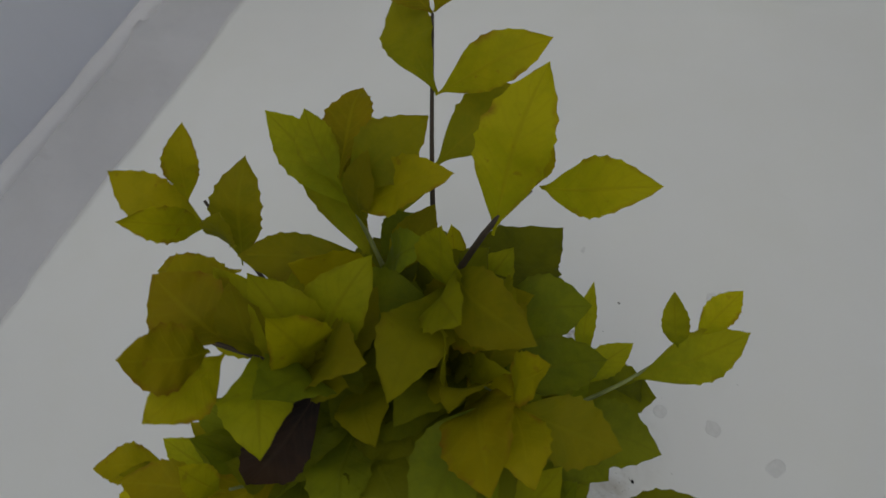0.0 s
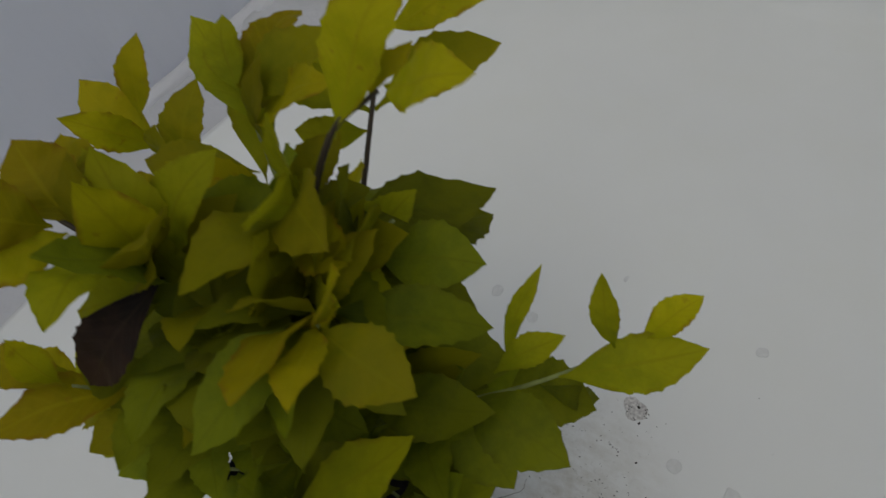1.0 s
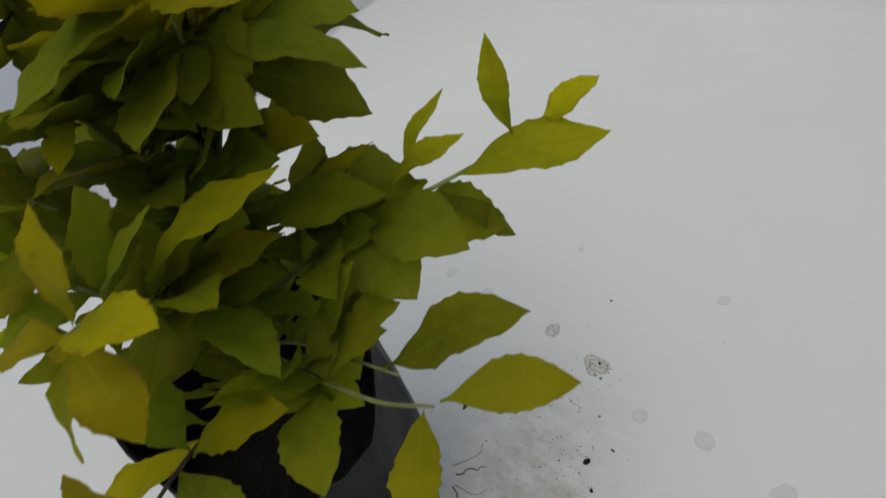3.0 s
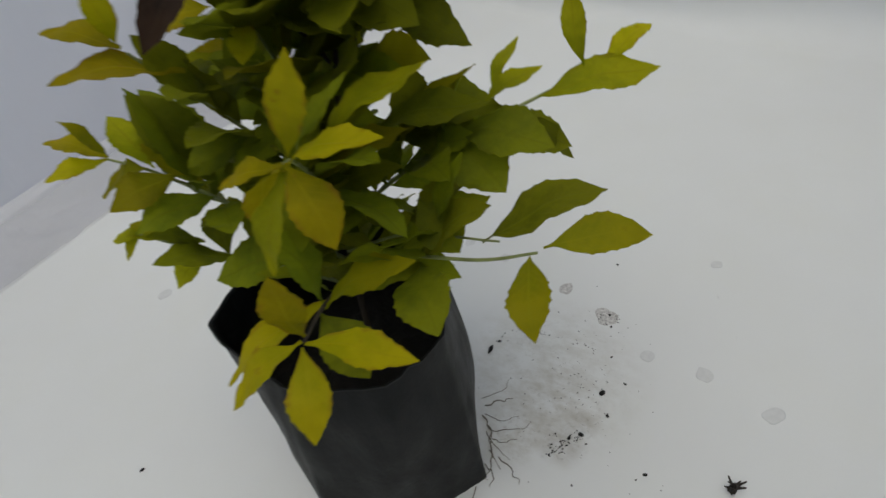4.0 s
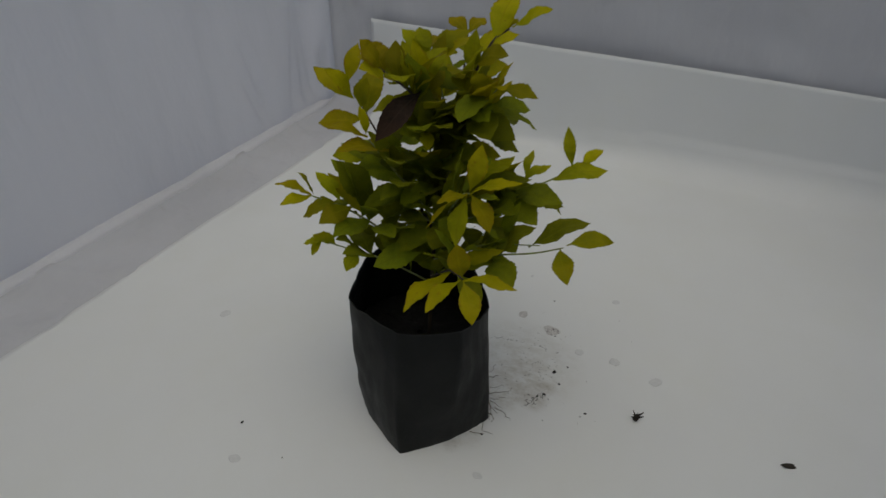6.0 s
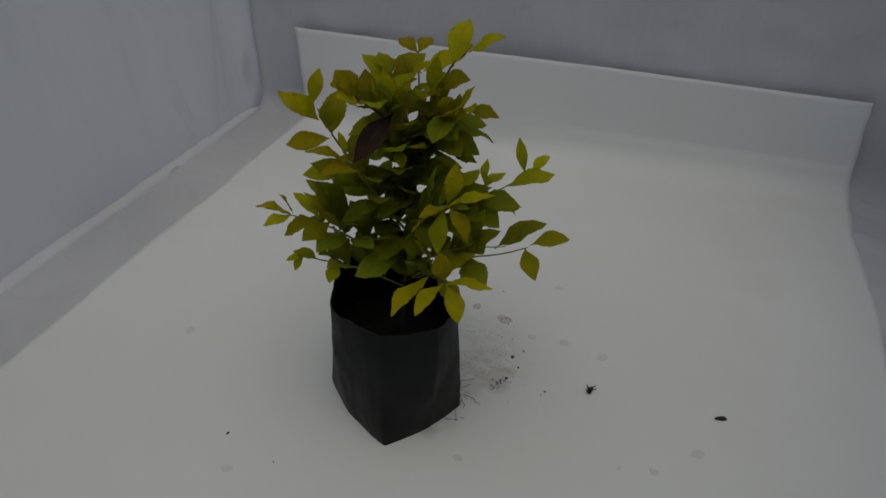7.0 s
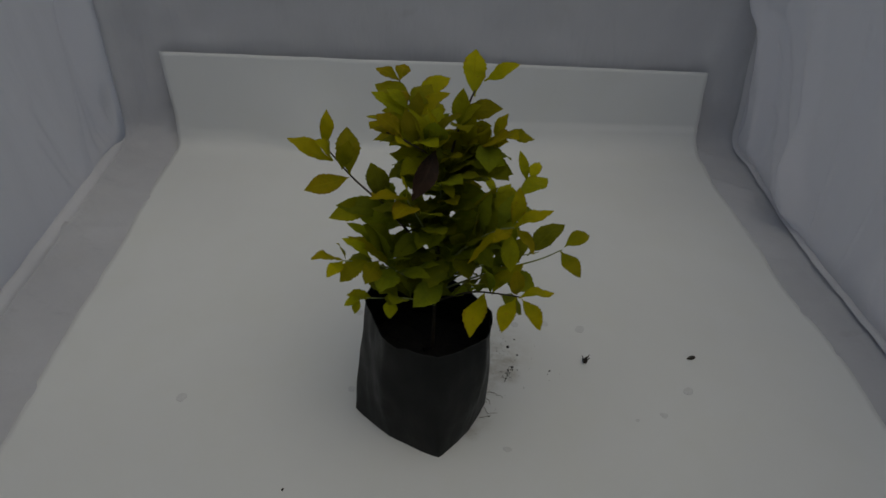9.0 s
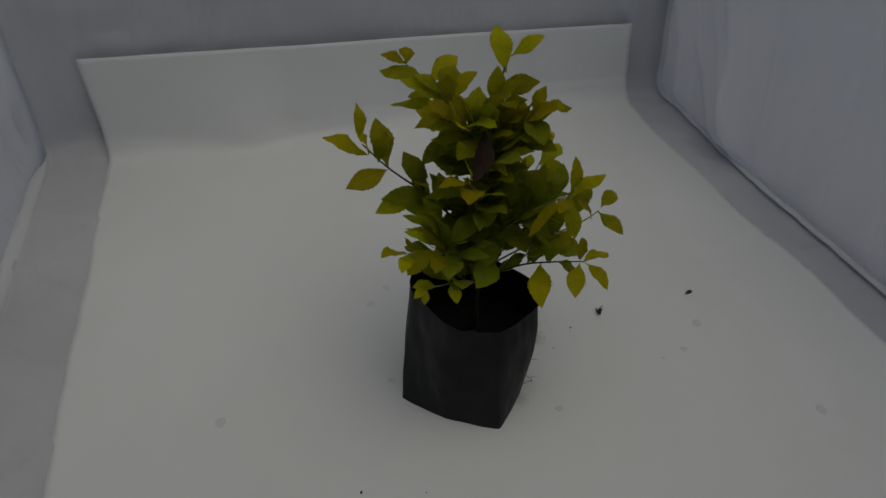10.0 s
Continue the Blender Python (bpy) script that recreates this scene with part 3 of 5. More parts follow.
# upper left twig
leaf("upper_left", (-0.0943, 0.0499, 0.2523), (-0.1290, 0.0490, 0.2742), 0.019, GOLD, 15)
leaf("upper_left", (-0.0990, 0.0515, 0.2640), (-0.0975, 0.0680, 0.2915), 0.013, GOLD, 20)
leaf("upper_left", (-0.0790, 0.0415, 0.2415), (-0.1165, 0.0300, 0.2358), 0.018, GOLD, -5)
leaf("upper_left", (-0.0788, 0.0430, 0.2431), (-0.0820, 0.0720, 0.2740), 0.021, LIME, 0)
leaf("upper_left", (-0.0560, 0.0340, 0.2240), (-0.0957, 0.0167, 0.2170), 0.018, LIME, -10)
leaf("upper_left", (-0.050, 0.032, 0.220), (-0.062, 0.060, 0.246), 0.021, GREEN, 0)
leaf("upper_left", (-0.034, 0.026, 0.203), (-0.071, 0.020, 0.215), 0.020, GREEN, 0)
leaf("upper_left", (-0.058, 0.036, 0.226), (-0.055, 0.010, 0.240), 0.012, GOLD, 0)
leaf("upper_left", (-0.040, 0.028, 0.212), (-0.090, 0.022, 0.226), 0.019, GREEN, 0)
leaf("back_left", (-0.020, 0.050, 0.278), (-0.058, 0.034, 0.281), 0.0155, LIME, 0)
leaf("upper_left", (-0.0860, 0.0475, 0.2460), (-0.0783, 0.0484, 0.2732), 0.0150, LIME, 0)
leaf("upper_left", (-0.0935, 0.0490, 0.2530), (-0.1040, 0.0297, 0.2823), 0.0140, GOLD, 0)
# long twig at the back
leaf("back", (-0.0377, 0.1440, 0.2870), (-0.0600, 0.1530, 0.2950), 0.015, GOLD, 10)
leaf("back", (-0.0377, 0.1450, 0.2870), (-0.0330, 0.1680, 0.2940), 0.015, GOLD, 0)
leaf("back", (-0.0195, 0.0960, 0.2620), (0.0040, 0.1387, 0.2664), 0.022, LIME, 0)
leaf("back", (-0.0245, 0.1150, 0.2790), (0.0098, 0.1400, 0.2926), 0.019, GOLD, 0)
leaf("back", (-0.0250, 0.1160, 0.2795), (-0.0610, 0.1560, 0.2775), 0.021, LIME, 0)
# bunch at the back left
leaf("back_left", (-0.0270, 0.0600, 0.2850), (-0.0605, 0.0734, 0.3054), 0.0165, LIME, 0)
leaf("back_left", (-0.0290, 0.0610, 0.2960), (-0.0473, 0.0766, 0.3076), 0.0125, LIME, 0)
leaf("back_left", (-0.0300, 0.0620, 0.2970), (-0.0415, 0.0990, 0.2950), 0.016, GOLD, 0)
leaf("back_left", (-0.0280, 0.0600, 0.2930), (-0.0097, 0.0862, 0.3067), 0.020, LIME, 0)
leaf("back_left", (-0.016, 0.048, 0.275), (-0.066, 0.086, 0.278), 0.0165, LIME, 0)
# high front twig
leaf("high_front", (-0.0360, 0.0040, 0.2980), (-0.0600, 0.0217, 0.3022), 0.022, GOLD, 0)
leaf("high_front", (-0.0360, 0.0010, 0.3000), (-0.0425, -0.0126, 0.3225), 0.018, GOLD, 0, 0.05, 0.1, (0.6, -0.2, 0.7))
leaf("high_front", (-0.034, 0.002, 0.297), (-0.0373, -0.0221, 0.3074), 0.016, GOLD, 0, 0.05, 0.1, (0.5, -0.2, 0.8))
leaf("high_front", (-0.0340, 0.0050, 0.2970), (-0.0540, 0.0110, 0.3140), 0.022, GOLD, 0)
leaf("high_front", (-0.028, 0.006, 0.292), (-0.008, -0.018, 0.302), 0.020, LIME, 0)
leaf("high_front", (-0.012, 0.011, 0.277), (-0.036, -0.012, 0.275), 0.020, LIME, 0)
leaf("high_front", (-0.008, 0.008, 0.288), (-0.027, -0.025, 0.260), 0.0175, DEAD, 0, 0.10, 0.35, (0.30, -0.55, 0.55))
# lower left twigs
leaf("low_left", (-0.0810, -0.0325, 0.2097), (-0.1035, -0.0440, 0.2195), 0.016, GOLD, 15)
leaf("low_left", (-0.0805, -0.0330, 0.2095), (-0.0909, -0.0559, 0.2113), 0.012, GOLD, 0)
leaf("low_left", (-0.0790, -0.0330, 0.2110), (-0.0841, -0.0407, 0.2322), 0.008, LIME, 0)
leaf("low_left", (-0.058, -0.027, 0.207), (-0.081, -0.024, 0.225), 0.014, LIME, 0)
leaf("low_left", (-0.0600, -0.0290, 0.2080), (-0.0830, -0.0424, 0.1957), 0.019, LIME, 0)
leaf("low_left", (-0.046, -0.020, 0.196), (-0.063, -0.020, 0.239), 0.023, GREEN, 30)
leaf("low_left", (-0.040, -0.018, 0.190), (-0.052, -0.050, 0.192), 0.022, GREEN, 0)
leaf("low_left", (-0.028, -0.008, 0.178), (-0.050, 0.010, 0.205), 0.022, GREEN, 0)
leaf("lowest_left", (-0.066, -0.042, 0.180), (-0.080, -0.050, 0.178), 0.009, LIME, 0)
leaf("lowest_left", (-0.068, -0.043, 0.180), (-0.072, -0.052, 0.171), 0.007, LIME, 0)
leaf("lowest_left", (-0.034, -0.026, 0.165), (-0.042, -0.054, 0.183), 0.018, GREEN, 0)
leaf("lowest_left", (-0.044, -0.032, 0.170), (-0.044, -0.050, 0.164), 0.012, LIME, 0)
leaf("lowest_left", (0.0005, -0.0160, 0.1730), (-0.0252, -0.0415, 0.1693), 0.023, GREEN, -20)
leaf("low_left", (-0.050, -0.024, 0.200), (-0.051, -0.008, 0.165), 0.019, GREEN, 0)
leaf("low_left", (-0.040, -0.016, 0.192), (-0.078, -0.008, 0.229), 0.021, GREEN, 0)
leaf("low_left", (-0.043, -0.018, 0.193), (-0.077, -0.015, 0.221), 0.018, LIME, 0)
leaf("lowest_left", (-0.058, -0.039, 0.176), (-0.079, -0.040, 0.180), 0.014, LIME, 0)
# star in front, low over the rim
leaf("front", (0.055, -0.061, 0.197), (0.051, -0.061, 0.222), 0.0150, GOLD, 0, 0.05, 0.1, (0.45, -0.8, 0.2))
leaf("front", (0.0560, -0.0620, 0.1970), (0.0870, -0.0480, 0.1885), 0.0148, GOLD, 0)
leaf("front", (0.0540, -0.0620, 0.1960), (0.0409, -0.0858, 0.1820), 0.0150, GOLD, 0)
leaf("front", (0.0570, -0.0640, 0.1970), (0.0716, -0.0820, 0.1800), 0.0142, GOLD, 0)
leaf("front", (0.0340, -0.0340, 0.1770), (0.0185, -0.0755, 0.1675), 0.0195, GOLD, 10)
leaf("front", (0.042, -0.045, 0.186), (0.063, -0.050, 0.168), 0.019, GREEN, 0)
leaf("front", (0.038, -0.040, 0.182), (0.066, -0.018, 0.195), 0.019, LIME, 0)
leaf("front", (0.026, -0.024, 0.169), (0.058, -0.002, 0.172), 0.018, GREEN, 0)
# low twig on the right
leaf("right", (0.1030, 0.0015, 0.1980), (0.1304, 0.0225, 0.1965), 0.014, LIME, 20)
leaf("right", (0.0996, -0.0010, 0.1960), (0.1135, -0.0255, 0.1868), 0.0148, LIME, 0)
leaf("right", (0.052, -0.003, 0.176), (0.077, -0.028, 0.173), 0.022, GREEN, 0)
leaf("right", (0.050, -0.002, 0.175), (0.077, 0.012, 0.200), 0.020, GREEN, 0)
leaf("right_twin", (0.0745, 0.0080, 0.1840), (0.1098, 0.0340, 0.2005), 0.022, GREEN, 0)
leaf("right_twin", (0.046, 0.006, 0.179), (0.066, 0.028, 0.188), 0.022, GREEN, 0)
# twig at the back right
leaf("right_back", (0.0690, 0.0640, 0.2110), (0.1037, 0.0969, 0.2112), 0.019, LIME, 10)
leaf("right_back", (0.0850, 0.0860, 0.2150), (0.0959, 0.1068, 0.2230), 0.012, GOLD, 0)
leaf("right_back", (0.0805, 0.0790, 0.2170), (0.0722, 0.0868, 0.2457), 0.0095, LIME, 0)
leaf("right_back", (0.0500, 0.0540, 0.2100), (0.0651, 0.0754, 0.2165), 0.012, LIME, 0)
leaf("right_back", (0.0520, 0.0580, 0.2100), (0.0440, 0.0942, 0.2172), 0.0080, LIME, 0)
leaf("right_back", (0.0640, 0.0600, 0.2060), (0.0760, 0.0764, 0.1752), 0.0090, GREEN, 35)
leaf("right_back", (0.0440, 0.0420, 0.2030), (0.0862, 0.0430, 0.2047), 0.024, GREEN, 0)
leaf("right_back", (0.040, 0.040, 0.201), (0.072, 0.030, 0.190), 0.024, GREEN, 0)
leaf("right_back", (0.030, 0.032, 0.194), (0.053, 0.066, 0.201), 0.024, GREEN, 0)
# star in the middle of the front
leaf("middle_front", (0.049, -0.040, 0.246), (0.081, -0.032, 0.256), 0.0155, GOLD, 0)
leaf("middle_front", (0.0500, -0.0410, 0.2470), (0.0670, -0.0470, 0.2260), 0.0150, GOLD, 0)
leaf("middle_front", (0.0490, -0.0410, 0.2460), (0.0334, -0.0532, 0.2422), 0.014, GOLD, 0)
leaf("middle_front", (0.0480, -0.0410, 0.2450), (0.0175, -0.0380, 0.2100), 0.015, GOLD, 0)
leaf("middle_front", (0.0470, -0.0390, 0.2440), (0.0482, -0.0578, 0.2176), 0.014, LIME, 0)
leaf("middle_front", (0.049, -0.039, 0.247), (0.053, -0.030, 0.276), 0.0128, GOLD, 0, 0.05, 0.1, (0.25, -0.9, 0.3))
leaf("middle_front", (0.0400, -0.0200, 0.2380), (0.0566, 0.0178, 0.2472), 0.0195, LIME, 0)
leaf("right_back", (0.020, 0.022, 0.212), (0.062, 0.041, 0.220), 0.022, GREEN, 0)
# high right star
leaf("high_right", (0.0420, 0.0190, 0.2930), (0.0542, 0.0008, 0.2999), 0.0135, GOLD, 0)
leaf("high_right", (0.0420, 0.0190, 0.2930), (0.0699, 0.0190, 0.2903), 0.0175, LIME, 0)
leaf("high_right", (0.0385, 0.0250, 0.2860), (0.0487, 0.0268, 0.3090), 0.0135, GOLD, 0)
leaf("high_right", (0.0260, 0.0270, 0.2720), (0.0592, 0.0527, 0.2543), 0.018, GREEN, 0)
leaf("high_right", (0.024, 0.028, 0.270), (0.030, -0.010, 0.280), 0.022, GREEN, 0)
leaf("inner_right", (0.0110, 0.0440, 0.2680), (0.0302, 0.0937, 0.2505), 0.025, GREEN, 0)
leaf("inner_right", (0.0120, 0.0470, 0.2580), (0.0262, 0.0947, 0.2356), 0.026, GREEN, 0)
leaf("inner_right", (0.0200, 0.0500, 0.2640), (0.0496, 0.0646, 0.2625), 0.021, GREEN, 0)
leaf("inner_right", (0.008, 0.044, 0.250), (0.043, 0.062, 0.229), 0.024, GREEN, 0)
leaf("right_back", (0.014, 0.024, 0.180), (0.050, 0.052, 0.228), 0.019, LIME, 0)
leaf("right_back", (0.022, 0.028, 0.187), (0.056, 0.040, 0.206), 0.021, GREEN, 0)
leaf("stem", (0.000, 0.028, 0.220), (0.036, 0.030, 0.235), 0.020, GREEN, 0)
leaf("stem", (-0.002, 0.022, 0.205), (0.008, -0.014, 0.222), 0.021, GREEN, 0)
leaf("stem", (-0.003, 0.016, 0.180), (-0.018, -0.016, 0.196), 0.021, GREEN, 0)
# small star at the centre
leaf("centre_front", (-0.003, 0.003, 0.263), (0.022, 0.000, 0.281), 0.014, GREEN, 0)
leaf("centre_front", (-0.003, 0.004, 0.261), (0.022, 0.017, 0.253), 0.019, GREEN, 0)
leaf("centre_front", (-0.004, 0.003, 0.262), (0.006, -0.012, 0.254), 0.010, GOLD, 0)
leaf("centre_front", (-0.004, 0.004, 0.262), (-0.024, -0.004, 0.262), 0.012, GREEN, 0)
# left front twig
leaf("left_front", (-0.030, -0.029, 0.264), (-0.058, -0.039, 0.271), 0.014, GOLD, 0)
leaf("left_front", (-0.031, -0.029, 0.265), (-0.036, -0.028, 0.285), 0.010, GOLD, 0)
leaf("left_front", (-0.022, -0.016, 0.250), (-0.040, -0.052, 0.262), 0.019, GOLD, 0)
leaf("left_front", (-0.020, -0.014, 0.240), (-0.060, 0.000, 0.236), 0.020, GREEN, 0)

# broad older leaves low in the crown
leaf("right_back", (0.015, 0.045, 0.208), (0.053, 0.062, 0.204), 0.024, GREEN)
leaf("right_back", (0.018, 0.034, 0.200), (0.059, 0.046, 0.196), 0.025, GREEN)
leaf("right_back", (0.045, 0.055, 0.192), (0.080, 0.068, 0.188), 0.024, GREEN)
leaf("right", (0.046, 0.010, 0.194), (0.067, 0.003, 0.181), 0.020, GREEN, 0, 0.07, 0.1, (0.6, -0.5, 0.5))
leaf("low_left", (-0.042, -0.008, 0.200), (-0.064, -0.021, 0.236), 0.022, GREEN, 0, 0.07, 0.1, (0.6, -0.6, 0.5))
leaf("low_left", (-0.053, -0.022, 0.201), (-0.063, -0.050, 0.200), 0.017, LIME, 0, 0.07, 0.1, (0.4, -0.4, 0.8))
leaf("lowest_left", (-0.046, -0.029, 0.172), (-0.052, -0.047, 0.188), 0.013, GREEN, 0)
leaf("lowest_left", (-0.040, -0.030, 0.169), (-0.045, -0.047, 0.176), 0.012, GREEN, 0)

# older leaves inside the crown, mostly green, which also colours in the shade there
leaf("middle_front", (0.028, -0.018, 0.221), (0.049, 0.009, 0.243), 0.0186, GREEN, 7)
leaf("inner_right", (0.007, 0.040, 0.247), (-0.006, 0.058, 0.268), 0.0134, LIME, 26)
leaf("centre_front", (-0.004, 0.003, 0.262), (0.006, 0.041, 0.252), 0.0179, GREEN, 21)
leaf("centre_front", (-0.003, 0.014, 0.216), (-0.013, -0.021, 0.213), 0.0184, GREEN, -12)
leaf("middle_front", (0.014, -0.004, 0.198), (0.039, -0.021, 0.216), 0.0154, GREEN, -3)
leaf("inner_right", (0.007, 0.040, 0.247), (0.015, 0.009, 0.248), 0.0147, GREEN, 22)
leaf("left_front", (-0.008, 0.007, 0.197), (-0.011, 0.038, 0.226), 0.0219, GREEN, 25)
leaf("right_back", (0.012, 0.022, 0.177), (-0.023, 0.015, 0.166), 0.0180, GREEN, 20)
leaf("right_back", (0.018, 0.025, 0.182), (-0.004, 0.060, 0.171), 0.0202, GREEN, 4)
leaf("back_left", (-0.010, 0.045, 0.261), (-0.037, 0.037, 0.250), 0.0138, GREEN, 8)
leaf("high_front", (-0.013, 0.010, 0.279), (-0.029, 0.020, 0.315), 0.0191, LIME, 9)
leaf("left_front", (-0.008, 0.007, 0.197), (-0.035, -0.021, 0.210), 0.0194, GREEN, 15)
leaf("lowest_left", (-0.036, -0.027, 0.167), (-0.063, 0.000, 0.170), 0.0205, GREEN, -16)
leaf("left_front", (-0.016, -0.007, 0.222), (-0.031, -0.011, 0.242), 0.0138, GREEN, 8)
leaf("high_right", (0.011, 0.032, 0.255), (0.037, 0.005, 0.276), 0.0194, GREEN, 16)
leaf("high_right", (0.013, 0.031, 0.258), (0.024, 0.037, 0.293), 0.0182, LIME, 18)
leaf("middle_front", (0.007, 0.003, 0.184), (0.041, 0.018, 0.177), 0.0179, GREEN, -22)
leaf("back_left", (-0.013, 0.049, 0.268), (-0.038, 0.036, 0.270), 0.0142, LIME, -26)
leaf("inner_right", (0.006, 0.038, 0.243), (0.037, 0.040, 0.264), 0.0196, LIME, -21)
leaf("stem", (-0.005, 0.008, 0.129), (0.010, 0.020, 0.163), 0.0179, GREEN, -16)
leaf("right_twin", (0.016, 0.007, 0.163), (0.039, 0.037, 0.165), 0.0185, GREEN, 5)
leaf("left_front", (-0.007, 0.009, 0.192), (-0.041, -0.005, 0.183), 0.0177, GREEN, 13)
leaf("upper_left", (-0.044, 0.030, 0.214), (-0.048, 0.022, 0.245), 0.0160, GREEN, 14)
leaf("right", (0.039, 0.000, 0.171), (0.058, -0.006, 0.196), 0.0139, GREEN, 4)
leaf("left_front", (-0.007, 0.009, 0.192), (-0.007, 0.010, 0.219), 0.0136, GREEN, 27)
leaf("high_right", (0.025, 0.027, 0.272), (0.045, 0.011, 0.267), 0.0120, GREEN, -25)
leaf("high_right", (0.008, 0.033, 0.251), (0.027, 0.027, 0.284), 0.0196, GREEN, 6)
leaf("centre_front", (-0.004, 0.004, 0.259), (-0.018, 0.018, 0.294), 0.0177, GREEN, -12)
leaf("back", (-0.006, 0.050, 0.228), (-0.026, 0.075, 0.227), 0.0158, GREEN, 10)
leaf("inner_right", (0.010, 0.046, 0.258), (0.034, 0.055, 0.278), 0.0165, LIME, 0)
leaf("centre_front", (-0.004, 0.003, 0.262), (0.029, 0.018, 0.283), 0.0216, GREEN, -21)
leaf("high_front", (-0.024, 0.006, 0.290), (-0.029, 0.031, 0.288), 0.0132, LIME, -26)
leaf("high_right", (0.031, 0.024, 0.279), (0.046, -0.005, 0.304), 0.0217, GOLD, 7)
leaf("right_back", (0.023, 0.028, 0.187), (0.007, 0.050, 0.182), 0.0136, GREEN, -3)
leaf("back_left", (-0.004, 0.040, 0.252), (-0.028, 0.034, 0.279), 0.0163, GOLD, 19)
leaf("upper_left", (-0.032, 0.025, 0.202), (-0.042, 0.058, 0.199), 0.0183, GREEN, 3)
leaf("lowest_left", (-0.015, -0.005, 0.143), (-0.024, -0.008, 0.173), 0.0155, GREEN, 5)
leaf("stem", (-0.004, 0.011, 0.150), (-0.024, 0.046, 0.155), 0.0185, GREEN, 0)
leaf("centre_front", (-0.003, 0.007, 0.249), (-0.010, 0.035, 0.237), 0.0140, GREEN, 22)
leaf("high_front", (-0.016, 0.009, 0.283), (0.003, 0.006, 0.300), 0.0134, LIME, 19)
leaf("stem", (-0.002, 0.022, 0.199), (-0.031, 0.042, 0.202), 0.0192, GREEN, 20)
leaf("stem", (-0.001, 0.026, 0.213), (0.003, 0.030, 0.240), 0.0138, GREEN, -18)
leaf("left_front", (-0.019, -0.011, 0.230), (-0.018, -0.017, 0.256), 0.0132, GREEN, 21)
leaf("middle_front", (0.007, 0.003, 0.184), (0.027, -0.013, 0.216), 0.0191, GREEN, -17)
leaf("right_twin", (0.012, 0.008, 0.160), (-0.013, 0.007, 0.177), 0.0143, GREEN, 10)
leaf("back_left", (-0.004, 0.040, 0.252), (-0.020, 0.075, 0.241), 0.0182, GREEN, -12)
leaf("centre_front", (-0.003, 0.008, 0.243), (-0.014, 0.024, 0.277), 0.0174, GREEN, 0)
leaf("centre_front", (-0.004, 0.005, 0.254), (-0.009, 0.008, 0.280), 0.0128, GREEN, -18)
leaf("stem", (-0.003, 0.018, 0.185), (0.026, -0.013, 0.194), 0.0227, GREEN, 22)
leaf("right_back", (0.012, 0.022, 0.177), (-0.001, 0.033, 0.205), 0.0152, GREEN, -11)
leaf("right_back", (0.023, 0.028, 0.187), (0.030, 0.019, 0.211), 0.0122, GREEN, -15)
leaf("upper_left", (-0.060, 0.037, 0.227), (-0.043, 0.069, 0.220), 0.0173, GREEN, -9)
leaf("right_twin", (0.008, 0.008, 0.157), (0.026, 0.023, 0.181), 0.0172, GREEN, -22)
leaf("upper_left", (-0.019, 0.020, 0.188), (-0.034, 0.046, 0.177), 0.0145, GREEN, 3)
leaf("stem", (-0.002, 0.022, 0.199), (0.001, 0.013, 0.236), 0.0175, GREEN, 17)
leaf("upper_left", (-0.038, 0.027, 0.208), (-0.063, 0.057, 0.197), 0.0187, GREEN, 0)
leaf("high_front", (-0.016, 0.009, 0.283), (-0.015, 0.010, 0.320), 0.0186, GOLD, 26)
leaf("high_right", (0.008, 0.033, 0.251), (0.034, 0.016, 0.268), 0.0182, GREEN, 26)
leaf("high_front", (-0.007, 0.015, 0.268), (-0.045, 0.032, 0.270), 0.0194, LIME, -18)
leaf("stem", (-0.002, 0.022, 0.199), (-0.015, 0.057, 0.190), 0.0197, GREEN, 2)
leaf("centre_front", (-0.002, 0.016, 0.202), (0.018, 0.042, 0.204), 0.0177, GREEN, -20)
leaf("stem", (0.002, 0.033, 0.240), (-0.016, 0.064, 0.236), 0.0161, GREEN, 15)
leaf("middle_front", (0.014, -0.004, 0.198), (0.041, 0.012, 0.207), 0.0152, GREEN, 16)
leaf("back", (-0.007, 0.057, 0.234), (-0.002, 0.087, 0.230), 0.0155, GREEN, -20)
leaf("back_left", (-0.008, 0.044, 0.258), (0.014, 0.062, 0.278), 0.0173, GREEN, -17)
leaf("right_twin", (0.008, 0.008, 0.157), (0.013, 0.043, 0.163), 0.0193, GREEN, -21)
leaf("lowest_left", (-0.026, -0.018, 0.158), (-0.051, 0.013, 0.162), 0.0186, GREEN, -7)
leaf("high_front", (-0.005, 0.017, 0.262), (0.014, 0.045, 0.266), 0.0171, LIME, -13)
leaf("back_left", (-0.015, 0.050, 0.271), (0.004, 0.052, 0.297), 0.0160, GREEN, -20)
leaf("left_front", (-0.016, -0.007, 0.222), (-0.022, -0.032, 0.220), 0.0119, GREEN, -15)
leaf("high_right", (0.031, 0.024, 0.279), (0.030, 0.009, 0.305), 0.0131, LIME, 3)
leaf("right_back", (0.012, 0.022, 0.177), (0.007, -0.007, 0.173), 0.0146, GREEN, -17)
leaf("back_left", (-0.017, 0.052, 0.273), (-0.018, 0.076, 0.264), 0.0137, GREEN, 10)
leaf("middle_front", (0.011, -0.001, 0.191), (0.020, -0.034, 0.191), 0.0184, GREEN, -3)
leaf("back", (-0.011, 0.069, 0.243), (-0.038, 0.080, 0.232), 0.0150, GREEN, 11)
leaf("front", (0.010, -0.007, 0.151), (0.024, -0.022, 0.180), 0.0153, GREEN, 6)
leaf("upper_left", (-0.019, 0.020, 0.188), (-0.051, 0.029, 0.180), 0.0178, GREEN, -13)
leaf("middle_front", (0.031, -0.021, 0.225), (0.035, -0.017, 0.264), 0.0184, GREEN, 0)
